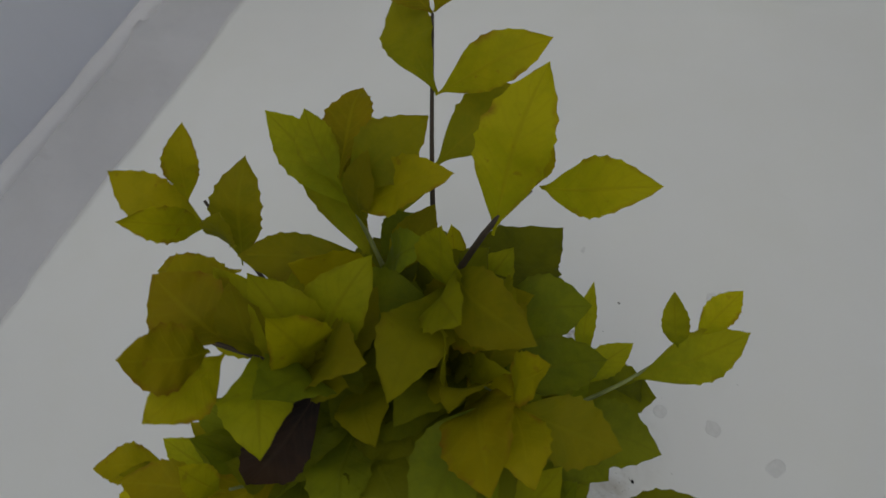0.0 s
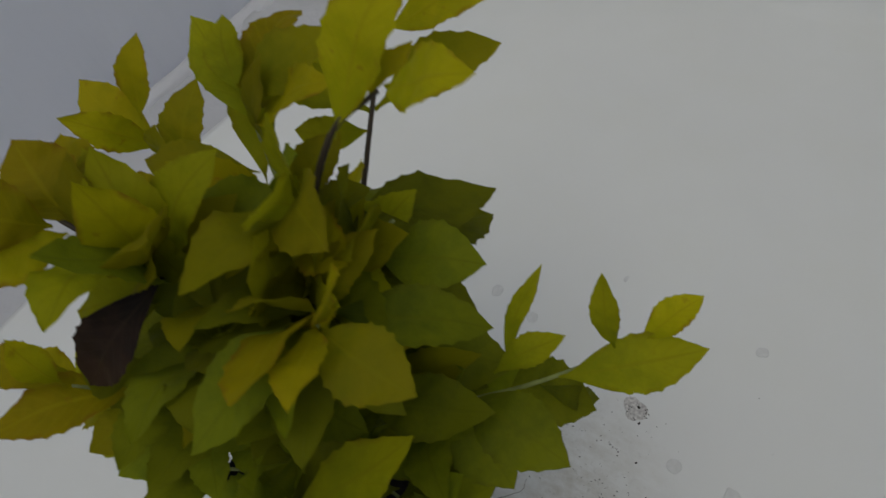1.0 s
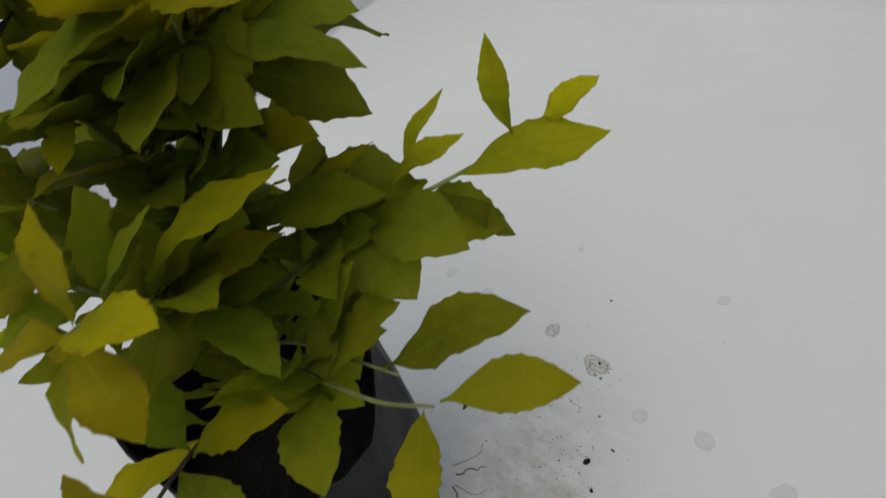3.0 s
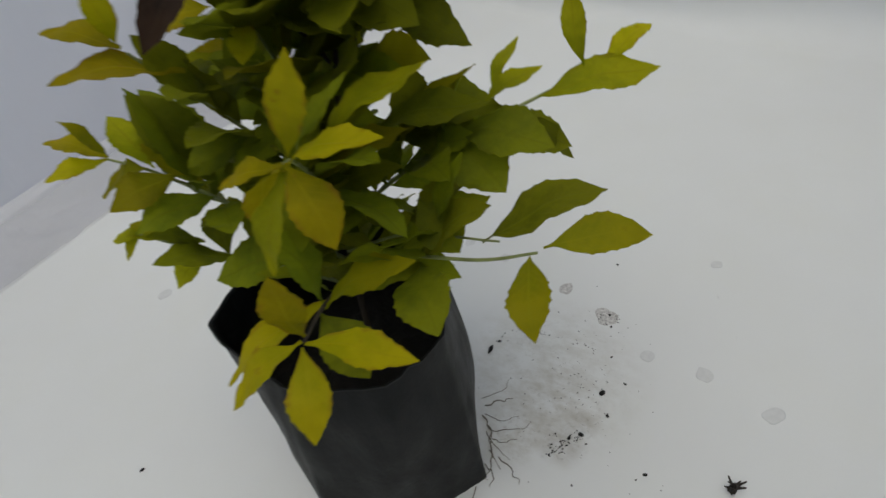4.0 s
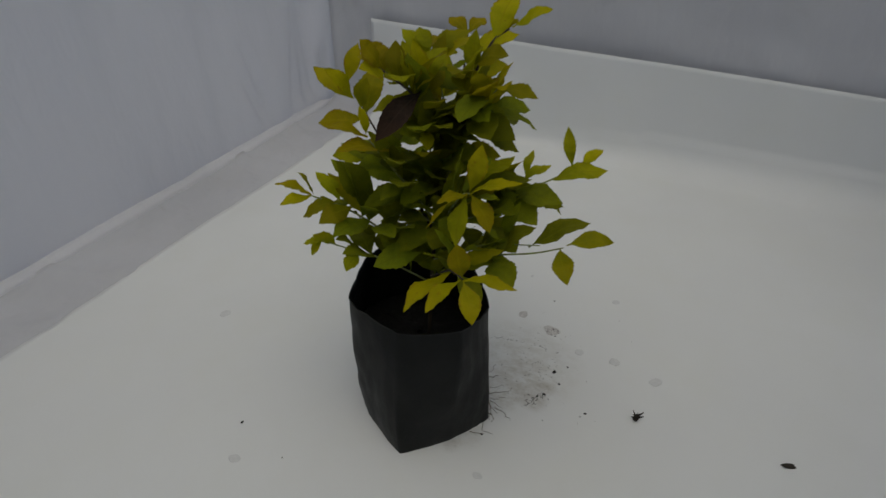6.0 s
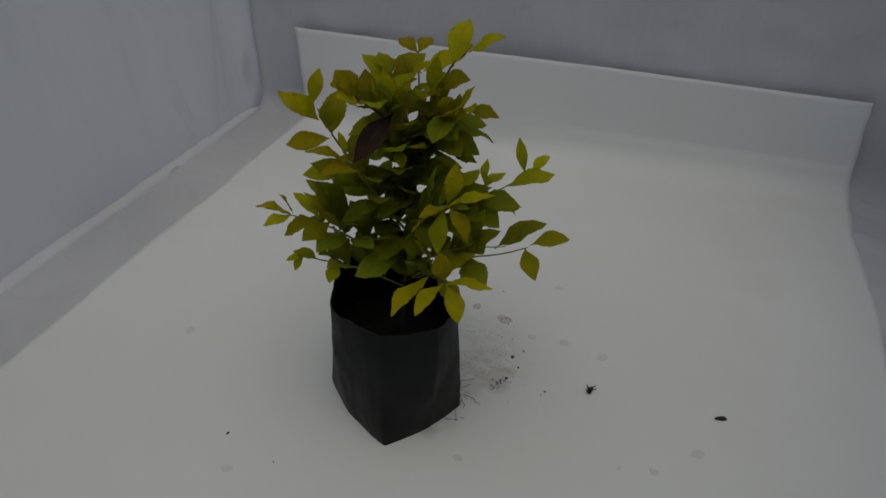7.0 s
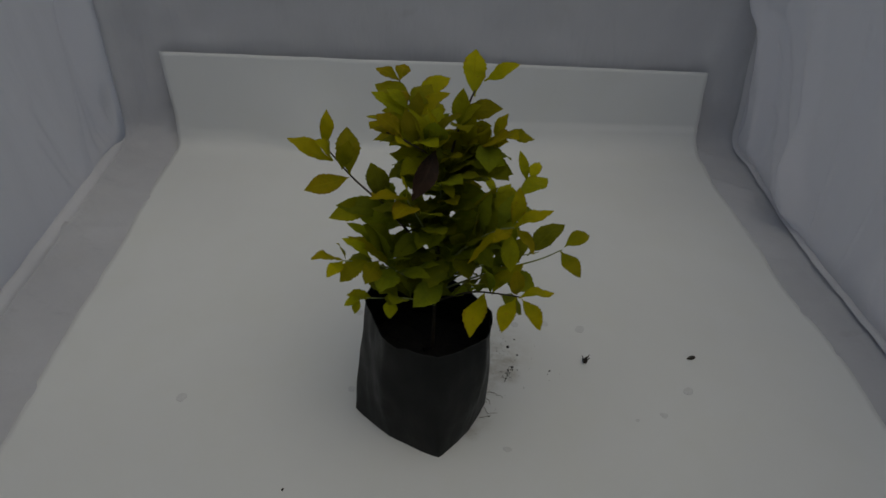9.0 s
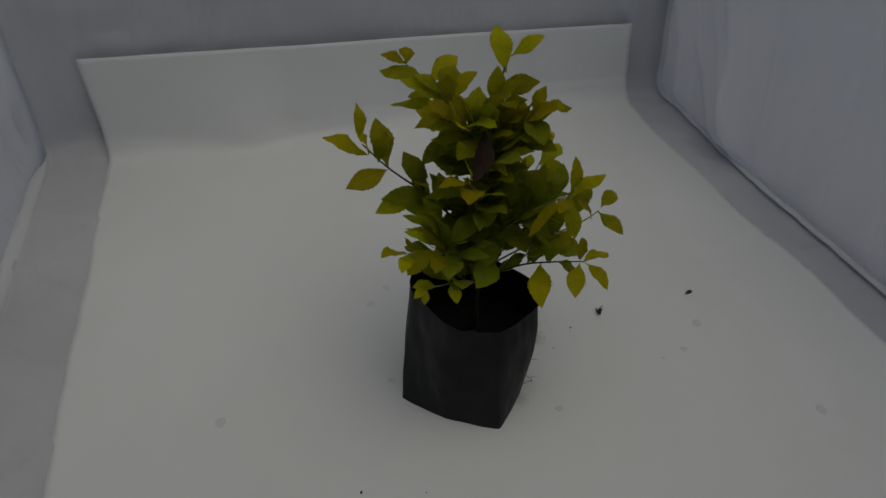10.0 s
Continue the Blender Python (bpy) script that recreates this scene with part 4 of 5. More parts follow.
leaf("right_back", (0.018, 0.025, 0.182), (0.041, 0.040, 0.186), 0.0135, GREEN, 16)
leaf("back", (-0.006, 0.050, 0.228), (0.021, 0.050, 0.259), 0.0203, LIME, 2)
leaf("high_right", (0.025, 0.027, 0.272), (0.048, 0.010, 0.293), 0.0190, GOLD, 0)
leaf("stem", (0.001, 0.030, 0.227), (0.010, 0.060, 0.224), 0.0159, GREEN, 6)
leaf("centre_front", (-0.003, 0.007, 0.249), (0.015, 0.008, 0.282), 0.0187, GREEN, -13)
leaf("high_front", (-0.010, 0.012, 0.274), (-0.015, 0.014, 0.300), 0.0128, LIME, -4)
leaf("stem", (-0.004, 0.011, 0.150), (-0.033, -0.004, 0.155), 0.0149, GREEN, -11)
leaf("stem", (-0.004, 0.014, 0.169), (0.009, 0.027, 0.193), 0.0156, GREEN, 22)
leaf("right", (0.033, 0.001, 0.168), (0.055, 0.022, 0.171), 0.0155, GREEN, 0)
leaf("high_front", (-0.010, 0.012, 0.274), (-0.042, 0.009, 0.271), 0.0177, GREEN, 27)
leaf("back", (-0.019, 0.094, 0.264), (-0.052, 0.080, 0.286), 0.0217, LIME, 22)
leaf("back_left", (-0.010, 0.045, 0.261), (-0.024, 0.018, 0.291), 0.0220, GOLD, -6)
leaf("middle_front", (0.007, 0.003, 0.184), (-0.017, -0.027, 0.175), 0.0194, GREEN, -23)
leaf("left_front", (-0.021, -0.015, 0.237), (-0.004, -0.036, 0.254), 0.0150, GREEN, -11)
leaf("high_front", (-0.016, 0.009, 0.283), (-0.004, 0.038, 0.309), 0.0193, LIME, 0)
leaf("low_left", (-0.039, -0.016, 0.186), (-0.011, -0.033, 0.192), 0.0161, GREEN, 6)
leaf("high_right", (0.013, 0.031, 0.258), (0.026, 0.014, 0.295), 0.0193, LIME, 5)
leaf("right_twin", (0.016, 0.007, 0.163), (-0.004, -0.010, 0.159), 0.0122, GREEN, 25)
leaf("stem", (0.006, 0.038, 0.264), (0.047, 0.028, 0.266), 0.0226, GREEN, -14)
leaf("back_left", (-0.026, 0.059, 0.289), (-0.038, 0.091, 0.285), 0.0163, GOLD, -1)
leaf("front", (0.010, -0.007, 0.151), (-0.021, -0.004, 0.170), 0.0170, GREEN, -7)
leaf("left_front", (-0.007, 0.009, 0.192), (-0.021, 0.042, 0.188), 0.0176, GREEN, -10)
leaf("right_twin", (0.038, 0.006, 0.177), (0.052, 0.040, 0.188), 0.0192, GREEN, -1)
leaf("upper_left", (-0.032, 0.025, 0.202), (-0.036, 0.033, 0.228), 0.0127, GREEN, -6)
leaf("left_front", (-0.021, -0.015, 0.237), (-0.034, -0.022, 0.265), 0.0158, GREEN, -16)
leaf("high_front", (-0.031, 0.005, 0.295), (-0.052, 0.018, 0.288), 0.0117, LIME, -4)
leaf("stem", (-0.004, 0.014, 0.169), (-0.010, 0.050, 0.160), 0.0202, GREEN, -16)
leaf("upper_left", (-0.032, 0.025, 0.202), (-0.038, -0.004, 0.196), 0.0139, GREEN, 3)
leaf("high_front", (-0.004, 0.020, 0.255), (0.001, 0.057, 0.266), 0.0201, GREEN, -21)
leaf("centre_front", (-0.003, 0.014, 0.216), (0.008, -0.013, 0.236), 0.0179, GREEN, -20)
leaf("high_right", (0.019, 0.029, 0.264), (0.023, 0.025, 0.307), 0.0228, LIME, -1)
leaf("stem", (-0.001, 0.026, 0.213), (-0.010, 0.066, 0.202), 0.0205, GREEN, 3)
leaf("right_twin", (0.029, 0.007, 0.172), (0.036, -0.003, 0.196), 0.0140, GREEN, -26)
leaf("stem", (0.001, 0.030, 0.227), (0.001, 0.026, 0.269), 0.0219, GREEN, -9)
leaf("upper_left", (-0.044, 0.030, 0.214), (-0.056, -0.008, 0.226), 0.0192, GREEN, 9)
leaf("upper_left", (-0.044, 0.030, 0.214), (-0.057, 0.048, 0.229), 0.0125, GREEN, -16)
leaf("right", (0.033, 0.001, 0.168), (0.010, -0.013, 0.180), 0.0141, GREEN, 27)
leaf("stem", (-0.003, 0.018, 0.185), (-0.032, -0.002, 0.206), 0.0205, GREEN, 25)
leaf("centre_front", (-0.003, 0.009, 0.240), (-0.022, -0.016, 0.241), 0.0150, GREEN, 0)
leaf("right", (0.058, -0.002, 0.180), (0.040, -0.030, 0.194), 0.0164, GREEN, 14)
leaf("right_back", (0.029, 0.032, 0.192), (0.062, 0.011, 0.207), 0.0185, GREEN, 2)
leaf("stem", (0.001, 0.030, 0.227), (-0.020, 0.015, 0.223), 0.0131, GREEN, 1)
leaf("high_right", (0.011, 0.032, 0.255), (-0.007, 0.009, 0.278), 0.0184, GREEN, -17)
leaf("stem", (-0.004, 0.014, 0.169), (-0.041, 0.035, 0.169), 0.0208, GREEN, -16)
leaf("centre_front", (-0.004, 0.004, 0.259), (0.011, -0.026, 0.276), 0.0199, GREEN, 16)
leaf("centre_front", (-0.003, 0.012, 0.225), (-0.043, 0.014, 0.225), 0.0196, GREEN, 13)
leaf("centre_front", (-0.003, 0.013, 0.221), (0.008, 0.016, 0.244), 0.0135, GREEN, 8)
leaf("front", (0.038, -0.039, 0.182), (0.026, -0.042, 0.215), 0.0186, GREEN, 3)
leaf("high_front", (-0.020, 0.008, 0.287), (-0.044, 0.040, 0.276), 0.0215, LIME, -14)
leaf("back", (-0.011, 0.069, 0.243), (-0.047, 0.053, 0.235), 0.0203, GREEN, 23)
leaf("inner_right", (0.004, 0.035, 0.235), (-0.022, 0.044, 0.266), 0.0195, GREEN, -22)
leaf("high_right", (0.025, 0.027, 0.272), (0.016, 0.003, 0.293), 0.0164, GREEN, 5)
leaf("back", (-0.007, 0.057, 0.234), (-0.026, 0.093, 0.223), 0.0219, GREEN, 9)
leaf("low_left", (-0.057, -0.024, 0.200), (-0.076, -0.001, 0.192), 0.0136, GREEN, -21)
leaf("centre_front", (-0.003, 0.012, 0.225), (0.006, -0.009, 0.250), 0.0153, GREEN, 19)
leaf("inner_right", (0.007, 0.040, 0.247), (0.014, 0.051, 0.285), 0.0213, LIME, -17)
leaf("centre_front", (-0.003, 0.011, 0.229), (0.027, 0.002, 0.238), 0.0159, GREEN, 13)
leaf("high_front", (-0.002, 0.023, 0.248), (-0.036, 0.010, 0.268), 0.0189, GREEN, 8)
leaf("middle_front", (0.025, -0.015, 0.216), (0.030, -0.013, 0.250), 0.0172, GREEN, -25)
leaf("high_front", (-0.005, 0.017, 0.262), (-0.028, 0.021, 0.283), 0.0148, GREEN, 20)
leaf("back", (-0.004, 0.044, 0.223), (0.001, 0.069, 0.215), 0.0131, GREEN, 16)
leaf("stem", (0.012, 0.045, 0.287), (0.027, 0.026, 0.316), 0.0174, LIME, -3)
leaf("middle_front", (0.011, -0.001, 0.191), (-0.010, -0.010, 0.210), 0.0140, GREEN, 11)
leaf("middle_front", (0.014, -0.004, 0.198), (0.025, 0.030, 0.206), 0.0185, GREEN, -16)
leaf("middle_front", (0.018, -0.008, 0.205), (0.035, -0.028, 0.231), 0.0168, GREEN, 20)
leaf("high_front", (-0.020, 0.008, 0.287), (-0.046, 0.021, 0.305), 0.0159, LIME, -3)
leaf("upper_left", (-0.026, 0.022, 0.195), (-0.013, 0.057, 0.183), 0.0185, GREEN, 4)
leaf("back", (-0.006, 0.050, 0.228), (-0.039, 0.034, 0.249), 0.0207, GREEN, 22)
leaf("stem", (-0.003, 0.018, 0.185), (0.009, 0.008, 0.208), 0.0124, GREEN, -2)
leaf("centre_front", (-0.004, 0.005, 0.256), (0.025, -0.015, 0.276), 0.0195, GREEN, 1)
leaf("stem", (-0.004, 0.011, 0.150), (-0.039, 0.026, 0.159), 0.0197, GREEN, -27)
leaf("centre_front", (-0.004, 0.005, 0.256), (-0.012, -0.019, 0.266), 0.0126, GREEN, -25)
leaf("upper_left", (-0.032, 0.025, 0.202), (-0.017, 0.046, 0.224), 0.0162, GREEN, -5)
leaf("inner_right", (0.015, 0.051, 0.266), (0.021, 0.055, 0.299), 0.0157, GREEN, -17)
leaf("inner_right", (0.005, 0.037, 0.239), (-0.027, 0.029, 0.240), 0.0174, GREEN, -6)
leaf("low_left", (-0.043, -0.018, 0.190), (-0.061, 0.016, 0.187), 0.0200, GREEN, 9)
leaf("middle_front", (0.025, -0.015, 0.216), (0.060, -0.016, 0.233), 0.0195, GREEN, -14)
leaf("right_back", (0.034, 0.035, 0.195), (0.009, 0.061, 0.217), 0.0196, GREEN, -12)
leaf("high_right", (0.017, 0.030, 0.262), (0.040, 0.026, 0.289), 0.0178, LIME, 21)
leaf("back_left", (-0.029, 0.061, 0.294), (-0.019, 0.086, 0.290), 0.0122, LIME, 10)
leaf("centre_front", (-0.003, 0.008, 0.243), (-0.003, 0.009, 0.273), 0.0151, GREEN, 8)
leaf("upper_left", (-0.026, 0.022, 0.195), (-0.011, -0.009, 0.219), 0.0191, GREEN, 25)
leaf("upper_left", (-0.026, 0.022, 0.195), (-0.022, 0.064, 0.203), 0.0196, GREEN, 14)
leaf("stem", (-0.004, 0.011, 0.150), (-0.013, 0.027, 0.169), 0.0117, GREEN, -5)
leaf("back_left", (-0.025, 0.058, 0.287), (0.005, 0.070, 0.307), 0.0181, GOLD, -17)
leaf("back", (-0.011, 0.069, 0.243), (0.028, 0.069, 0.233), 0.0191, GREEN, -22)
leaf("right_twin", (0.059, 0.006, 0.184), (0.054, -0.022, 0.198), 0.0162, GREEN, 20)
leaf("high_front", (-0.024, 0.006, 0.290), (-0.032, 0.016, 0.316), 0.0146, LIME, -20)
leaf("inner_right", (0.009, 0.044, 0.255), (0.021, 0.072, 0.270), 0.0163, LIME, 15)
leaf("back_left", (-0.013, 0.049, 0.268), (-0.005, 0.072, 0.282), 0.0140, LIME, 24)
leaf("low_left", (-0.024, -0.006, 0.169), (-0.043, 0.023, 0.167), 0.0167, GREEN, -10)
leaf("right_back", (0.023, 0.028, 0.187), (0.049, 0.061, 0.177), 0.0225, GREEN, 0)
leaf("middle_front", (0.040, -0.031, 0.238), (0.053, -0.012, 0.259), 0.0137, GREEN, 3)
leaf("back", (-0.004, 0.044, 0.223), (-0.021, 0.071, 0.211), 0.0164, GREEN, 6)
leaf("front", (0.006, -0.003, 0.147), (0.029, -0.009, 0.161), 0.0136, GREEN, 7)
leaf("stem", (-0.004, 0.014, 0.169), (-0.031, 0.013, 0.186), 0.0167, GREEN, 15)
leaf("high_right", (0.013, 0.031, 0.258), (0.010, 0.006, 0.274), 0.0149, GREEN, -10)
leaf("high_right", (0.027, 0.026, 0.274), (0.045, -0.003, 0.279), 0.0175, GREEN, 14)
leaf("centre_front", (-0.002, 0.016, 0.202), (0.034, 0.013, 0.224), 0.0216, GREEN, 25)
leaf("front", (0.030, -0.028, 0.174), (0.020, -0.048, 0.198), 0.0147, GREEN, 6)
leaf("lowest_left", (-0.026, -0.018, 0.158), (-0.041, 0.004, 0.184), 0.0198, GREEN, 9)
leaf("stem", (0.012, 0.045, 0.287), (0.015, 0.006, 0.303), 0.0201, LIME, -13)
leaf("stem", (-0.004, 0.014, 0.169), (-0.033, 0.013, 0.162), 0.0144, GREEN, -8)
leaf("right_back", (0.039, 0.039, 0.198), (0.047, 0.046, 0.225), 0.0146, GREEN, -8)
leaf("high_front", (-0.013, 0.010, 0.279), (-0.005, 0.036, 0.293), 0.0156, LIME, 7)
leaf("back_left", (-0.012, 0.047, 0.265), (-0.033, 0.033, 0.294), 0.0188, GOLD, -19)
leaf("right_twin", (0.055, 0.006, 0.183), (0.062, 0.022, 0.211), 0.0150, GREEN, -5)
leaf("middle_front", (0.021, -0.011, 0.211), (0.040, -0.003, 0.232), 0.0138, GREEN, -6)
leaf("middle_front", (0.021, -0.011, 0.211), (0.037, -0.039, 0.207), 0.0170, GREEN, 7)
leaf("high_right", (0.029, 0.025, 0.277), (0.035, 0.047, 0.291), 0.0131, LIME, 12)
leaf("front", (0.021, -0.017, 0.164), (0.030, -0.034, 0.194), 0.0163, GREEN, -5)
leaf("stem", (-0.004, 0.014, 0.169), (-0.030, -0.013, 0.172), 0.0173, GREEN, -18)
leaf("middle_front", (0.014, -0.004, 0.198), (0.011, -0.013, 0.223), 0.0139, GREEN, 8)
leaf("upper_left", (-0.026, 0.022, 0.195), (-0.059, 0.012, 0.187), 0.0169, GREEN, 13)
leaf("high_front", (-0.013, 0.010, 0.279), (-0.010, -0.007, 0.317), 0.0196, GREEN, 11)
leaf("high_front", (-0.007, 0.015, 0.268), (0.012, -0.003, 0.287), 0.0162, LIME, 4)
leaf("middle_front", (0.018, -0.008, 0.205), (0.060, -0.013, 0.200), 0.0196, GREEN, -25)
leaf("low_left", (-0.030, -0.009, 0.175), (-0.003, -0.020, 0.196), 0.0159, GREEN, -4)
leaf("stem", (0.001, 0.030, 0.227), (0.032, 0.014, 0.246), 0.0189, GREEN, 9)
leaf("back_left", (-0.022, 0.056, 0.283), (-0.021, 0.069, 0.308), 0.0125, LIME, -22)
leaf("inner_right", (0.019, 0.056, 0.268), (0.037, 0.036, 0.294), 0.0182, LIME, 12)
leaf("high_right", (0.037, 0.021, 0.287), (0.031, -0.018, 0.281), 0.0201, GREEN, -8)
leaf("stem", (-0.002, 0.022, 0.199), (-0.007, 0.044, 0.216), 0.0144, GREEN, -20)
leaf("stem", (0.002, 0.033, 0.240), (0.015, 0.030, 0.272), 0.0184, LIME, -3)
leaf("back", (-0.007, 0.057, 0.234), (-0.021, 0.077, 0.245), 0.0122, GREEN, 5)
leaf("stem", (0.008, 0.042, 0.276), (0.035, 0.035, 0.290), 0.0167, GOLD, -6)
leaf("inner_right", (0.015, 0.051, 0.266), (-0.001, 0.072, 0.272), 0.0128, GOLD, -26)
leaf("upper_left", (-0.044, 0.030, 0.214), (-0.071, 0.040, 0.206), 0.0154, GREEN, -4)
leaf("stem", (0.008, 0.042, 0.276), (0.016, 0.016, 0.297), 0.0157, LIME, -25)
leaf("left_front", (-0.019, -0.011, 0.230), (-0.044, 0.015, 0.228), 0.0176, GREEN, -21)
leaf("centre_front", (-0.002, 0.015, 0.206), (-0.034, 0.024, 0.196), 0.0174, GREEN, 15)
leaf("right_back", (0.018, 0.025, 0.182), (0.010, 0.011, 0.204), 0.0135, GREEN, 18)
leaf("back", (-0.017, 0.090, 0.260), (-0.043, 0.077, 0.260), 0.0130, LIME, -25)
leaf("low_left", (-0.047, -0.020, 0.194), (-0.027, -0.031, 0.211), 0.0149, GREEN, -25)
leaf("left_front", (-0.014, -0.004, 0.217), (-0.003, -0.038, 0.238), 0.0208, GREEN, 5)
leaf("stem", (-0.002, 0.022, 0.199), (0.018, 0.054, 0.189), 0.0175, GREEN, -10)
leaf("inner_right", (0.006, 0.038, 0.243), (0.013, 0.046, 0.272), 0.0165, GOLD, -9)
leaf("right", (0.033, 0.001, 0.168), (0.068, 0.000, 0.171), 0.0157, GREEN, -7)
leaf("left_front", (-0.014, -0.004, 0.217), (-0.042, -0.023, 0.206), 0.0173, GREEN, -25)
leaf("upper_left", (-0.032, 0.025, 0.202), (-0.025, 0.003, 0.216), 0.0144, GREEN, -17)
leaf("back_left", (-0.002, 0.038, 0.248), (-0.015, 0.020, 0.267), 0.0148, GREEN, 26)
leaf("stem", (0.001, 0.030, 0.227), (0.005, 0.049, 0.244), 0.0134, GREEN, -24)
leaf("high_front", (-0.016, 0.009, 0.283), (0.010, 0.010, 0.316), 0.0204, LIME, -20)
leaf("stem", (0.012, 0.045, 0.287), (0.014, 0.047, 0.321), 0.0156, LIME, -3)
leaf("high_right", (0.021, 0.028, 0.267), (0.056, 0.019, 0.259), 0.0193, GREEN, 26)
leaf("centre_front", (-0.003, 0.009, 0.240), (0.008, 0.049, 0.239), 0.0206, GREEN, -2)
leaf("centre_front", (-0.003, 0.012, 0.225), (0.022, 0.023, 0.233), 0.0143, GREEN, 21)
leaf("centre_front", (-0.002, 0.014, 0.211), (0.007, 0.004, 0.239), 0.0145, GREEN, -18)
leaf("middle_front", (0.014, -0.004, 0.198), (0.038, -0.001, 0.225), 0.0180, GREEN, -11)
leaf("stem", (0.001, 0.030, 0.227), (-0.019, 0.050, 0.235), 0.0135, GREEN, 6)
leaf("back_left", (-0.004, 0.040, 0.252), (-0.021, 0.058, 0.245), 0.0118, GREEN, -24)
leaf("high_front", (-0.005, 0.017, 0.262), (-0.030, 0.044, 0.253), 0.0187, GREEN, 2)
leaf("high_right", (0.023, 0.028, 0.269), (0.049, -0.006, 0.267), 0.0213, GREEN, 4)
leaf("back", (-0.006, 0.050, 0.228), (-0.011, 0.078, 0.234), 0.0140, GREEN, -15)
leaf("centre_front", (-0.003, 0.010, 0.237), (0.008, 0.031, 0.248), 0.0120, GREEN, 9)
leaf("centre_front", (-0.003, 0.010, 0.233), (0.019, 0.005, 0.250), 0.0148, GREEN, -19)
leaf("upper_left", (-0.032, 0.025, 0.202), (-0.031, 0.055, 0.224), 0.0168, GREEN, -17)
leaf("inner_right", (0.006, 0.038, 0.243), (0.007, 0.070, 0.260), 0.0184, GREEN, -4)
leaf("back", (-0.004, 0.044, 0.223), (0.035, 0.046, 0.231), 0.0207, LIME, -3)
leaf("inner_right", (0.008, 0.042, 0.251), (0.022, 0.068, 0.247), 0.0146, GREEN, 3)
leaf("high_front", (-0.004, 0.020, 0.255), (0.032, 0.015, 0.254), 0.0188, GREEN, -16)
leaf("centre_front", (-0.003, 0.014, 0.216), (-0.006, 0.002, 0.248), 0.0177, GREEN, 2)
leaf("back", (-0.004, 0.044, 0.223), (-0.038, 0.064, 0.239), 0.0192, GREEN, -22)
leaf("centre_front", (-0.003, 0.010, 0.237), (0.006, 0.017, 0.263), 0.0154, GREEN, -14)
leaf("back", (-0.006, 0.050, 0.228), (-0.022, 0.064, 0.246), 0.0132, LIME, -25)
leaf("stem", (0.001, 0.030, 0.227), (0.009, 0.042, 0.263), 0.0197, GREEN, 5)
leaf("centre_front", (-0.003, 0.010, 0.237), (0.008, -0.021, 0.255), 0.0188, LIME, 10)
leaf("middle_front", (0.031, -0.021, 0.225), (0.046, -0.018, 0.249), 0.0147, GREEN, 14)
leaf("centre_front", (-0.003, 0.013, 0.221), (-0.032, 0.001, 0.244), 0.0183, GREEN, 0)
leaf("back_left", (-0.004, 0.040, 0.252), (-0.040, 0.041, 0.243), 0.0168, GREEN, -23)
leaf("middle_front", (0.025, -0.015, 0.216), (0.045, 0.016, 0.222), 0.0199, LIME, 1)
leaf("centre_front", (-0.003, 0.013, 0.221), (-0.026, 0.005, 0.229), 0.0127, GREEN, -18)
leaf("high_right", (0.011, 0.032, 0.255), (0.046, 0.015, 0.261), 0.0196, GREEN, -4)
leaf("middle_front", (0.011, -0.001, 0.191), (0.016, 0.007, 0.224), 0.0180, GREEN, -14)


# ---- marks and litter on the paper ----
def blot(name, x, y, r, mat, label, category, seed, group):
    bm = bmesh.new()
    ring = []
    for k in range(20):
        a = 2 * math.pi * k / 20
        q = r * (1 + 0.28 * noise.noise((math.cos(a) * 1.3, math.sin(a) * 1.3, seed)))
        ring.append(bm.verts.new((q * math.cos(a), q * 0.85 * math.sin(a), 0.00003)))
    mid = bm.verts.new((0, 0, 0.00005))
    low = [bm.verts.new((v.co.x * 1.12, v.co.y * 1.12, -0.00025)) for v in ring]
    for k in range(20):
        n = (k + 1) % 20
        bm.faces.new((ring[k], ring[n], mid))
        bm.faces.new((low[k], low[n], ring[n], ring[k]))
    ob = part(name, bm, mat, smooth=False)
    ob.location, ob.rotation_euler = (x, y, 0.0009), (0, 0, seed)
    return tagged(ob, label, category, group)


STAINS = [(0.108, 0.214, 0.0042), (0.130, 0.123, 0.0058), (0.171, 0.113, 0.0064), (0.096, 0.121, 0.0050), (0.267, 0.017, 0.0062),
          (0.231, -0.015, 0.0042), (0.320, -0.124, 0.0062), (0.066, -0.054, 0.0042), (-0.257, 0.015, 0.0062), (-0.120, -0.127, 0.0052),
          (-0.062, 0.166, 0.0050), (-0.085, 0.143, 0.0050), (-0.087, 0.024, 0.0045), (0.012, 0.220, 0.0036), (-0.029, 0.161, 0.0044), (0.202, -0.021, 0.0022)]
for k, (x, y, r) in enumerate(STAINS):
    blot("water_stain", x, y, r * 0.86, STAIN, "grey dried water drop on white paper", "stain", 1.7 * k + 0.4, "dried drops on the paper")
for k, (x, y, r) in enumerate([(0.061, 0.140, 0.0072), (0.026, 0.152, 0.0052)]):
    blot("mud_stain", x, y, r, RING, "muddy round splash mark on white paper", "stain", 2.3 * k + 9, "mud splashes on the paper")


def crumb(name, x, y, size, stretch, mat, label, category, seed, group):
    bm = bmesh.new()
    bmesh.ops.create_icosphere(bm, subdivisions=2, radius=size)
    for v in bm.verts:
        v.co *= 1 + 0.45 * noise.noise(v.co / size * 1.2 + Vector((seed, 0, 0)))
        v.co.x *= stretch
        v.co.z *= 0.7
    ob = part(name, bm, mat)
    ob.location, ob.rotation_euler = (x, y, 0.0006 + size * 0.45), (0, 0, seed * 1.9)
    return tagged(ob, label, category, group)


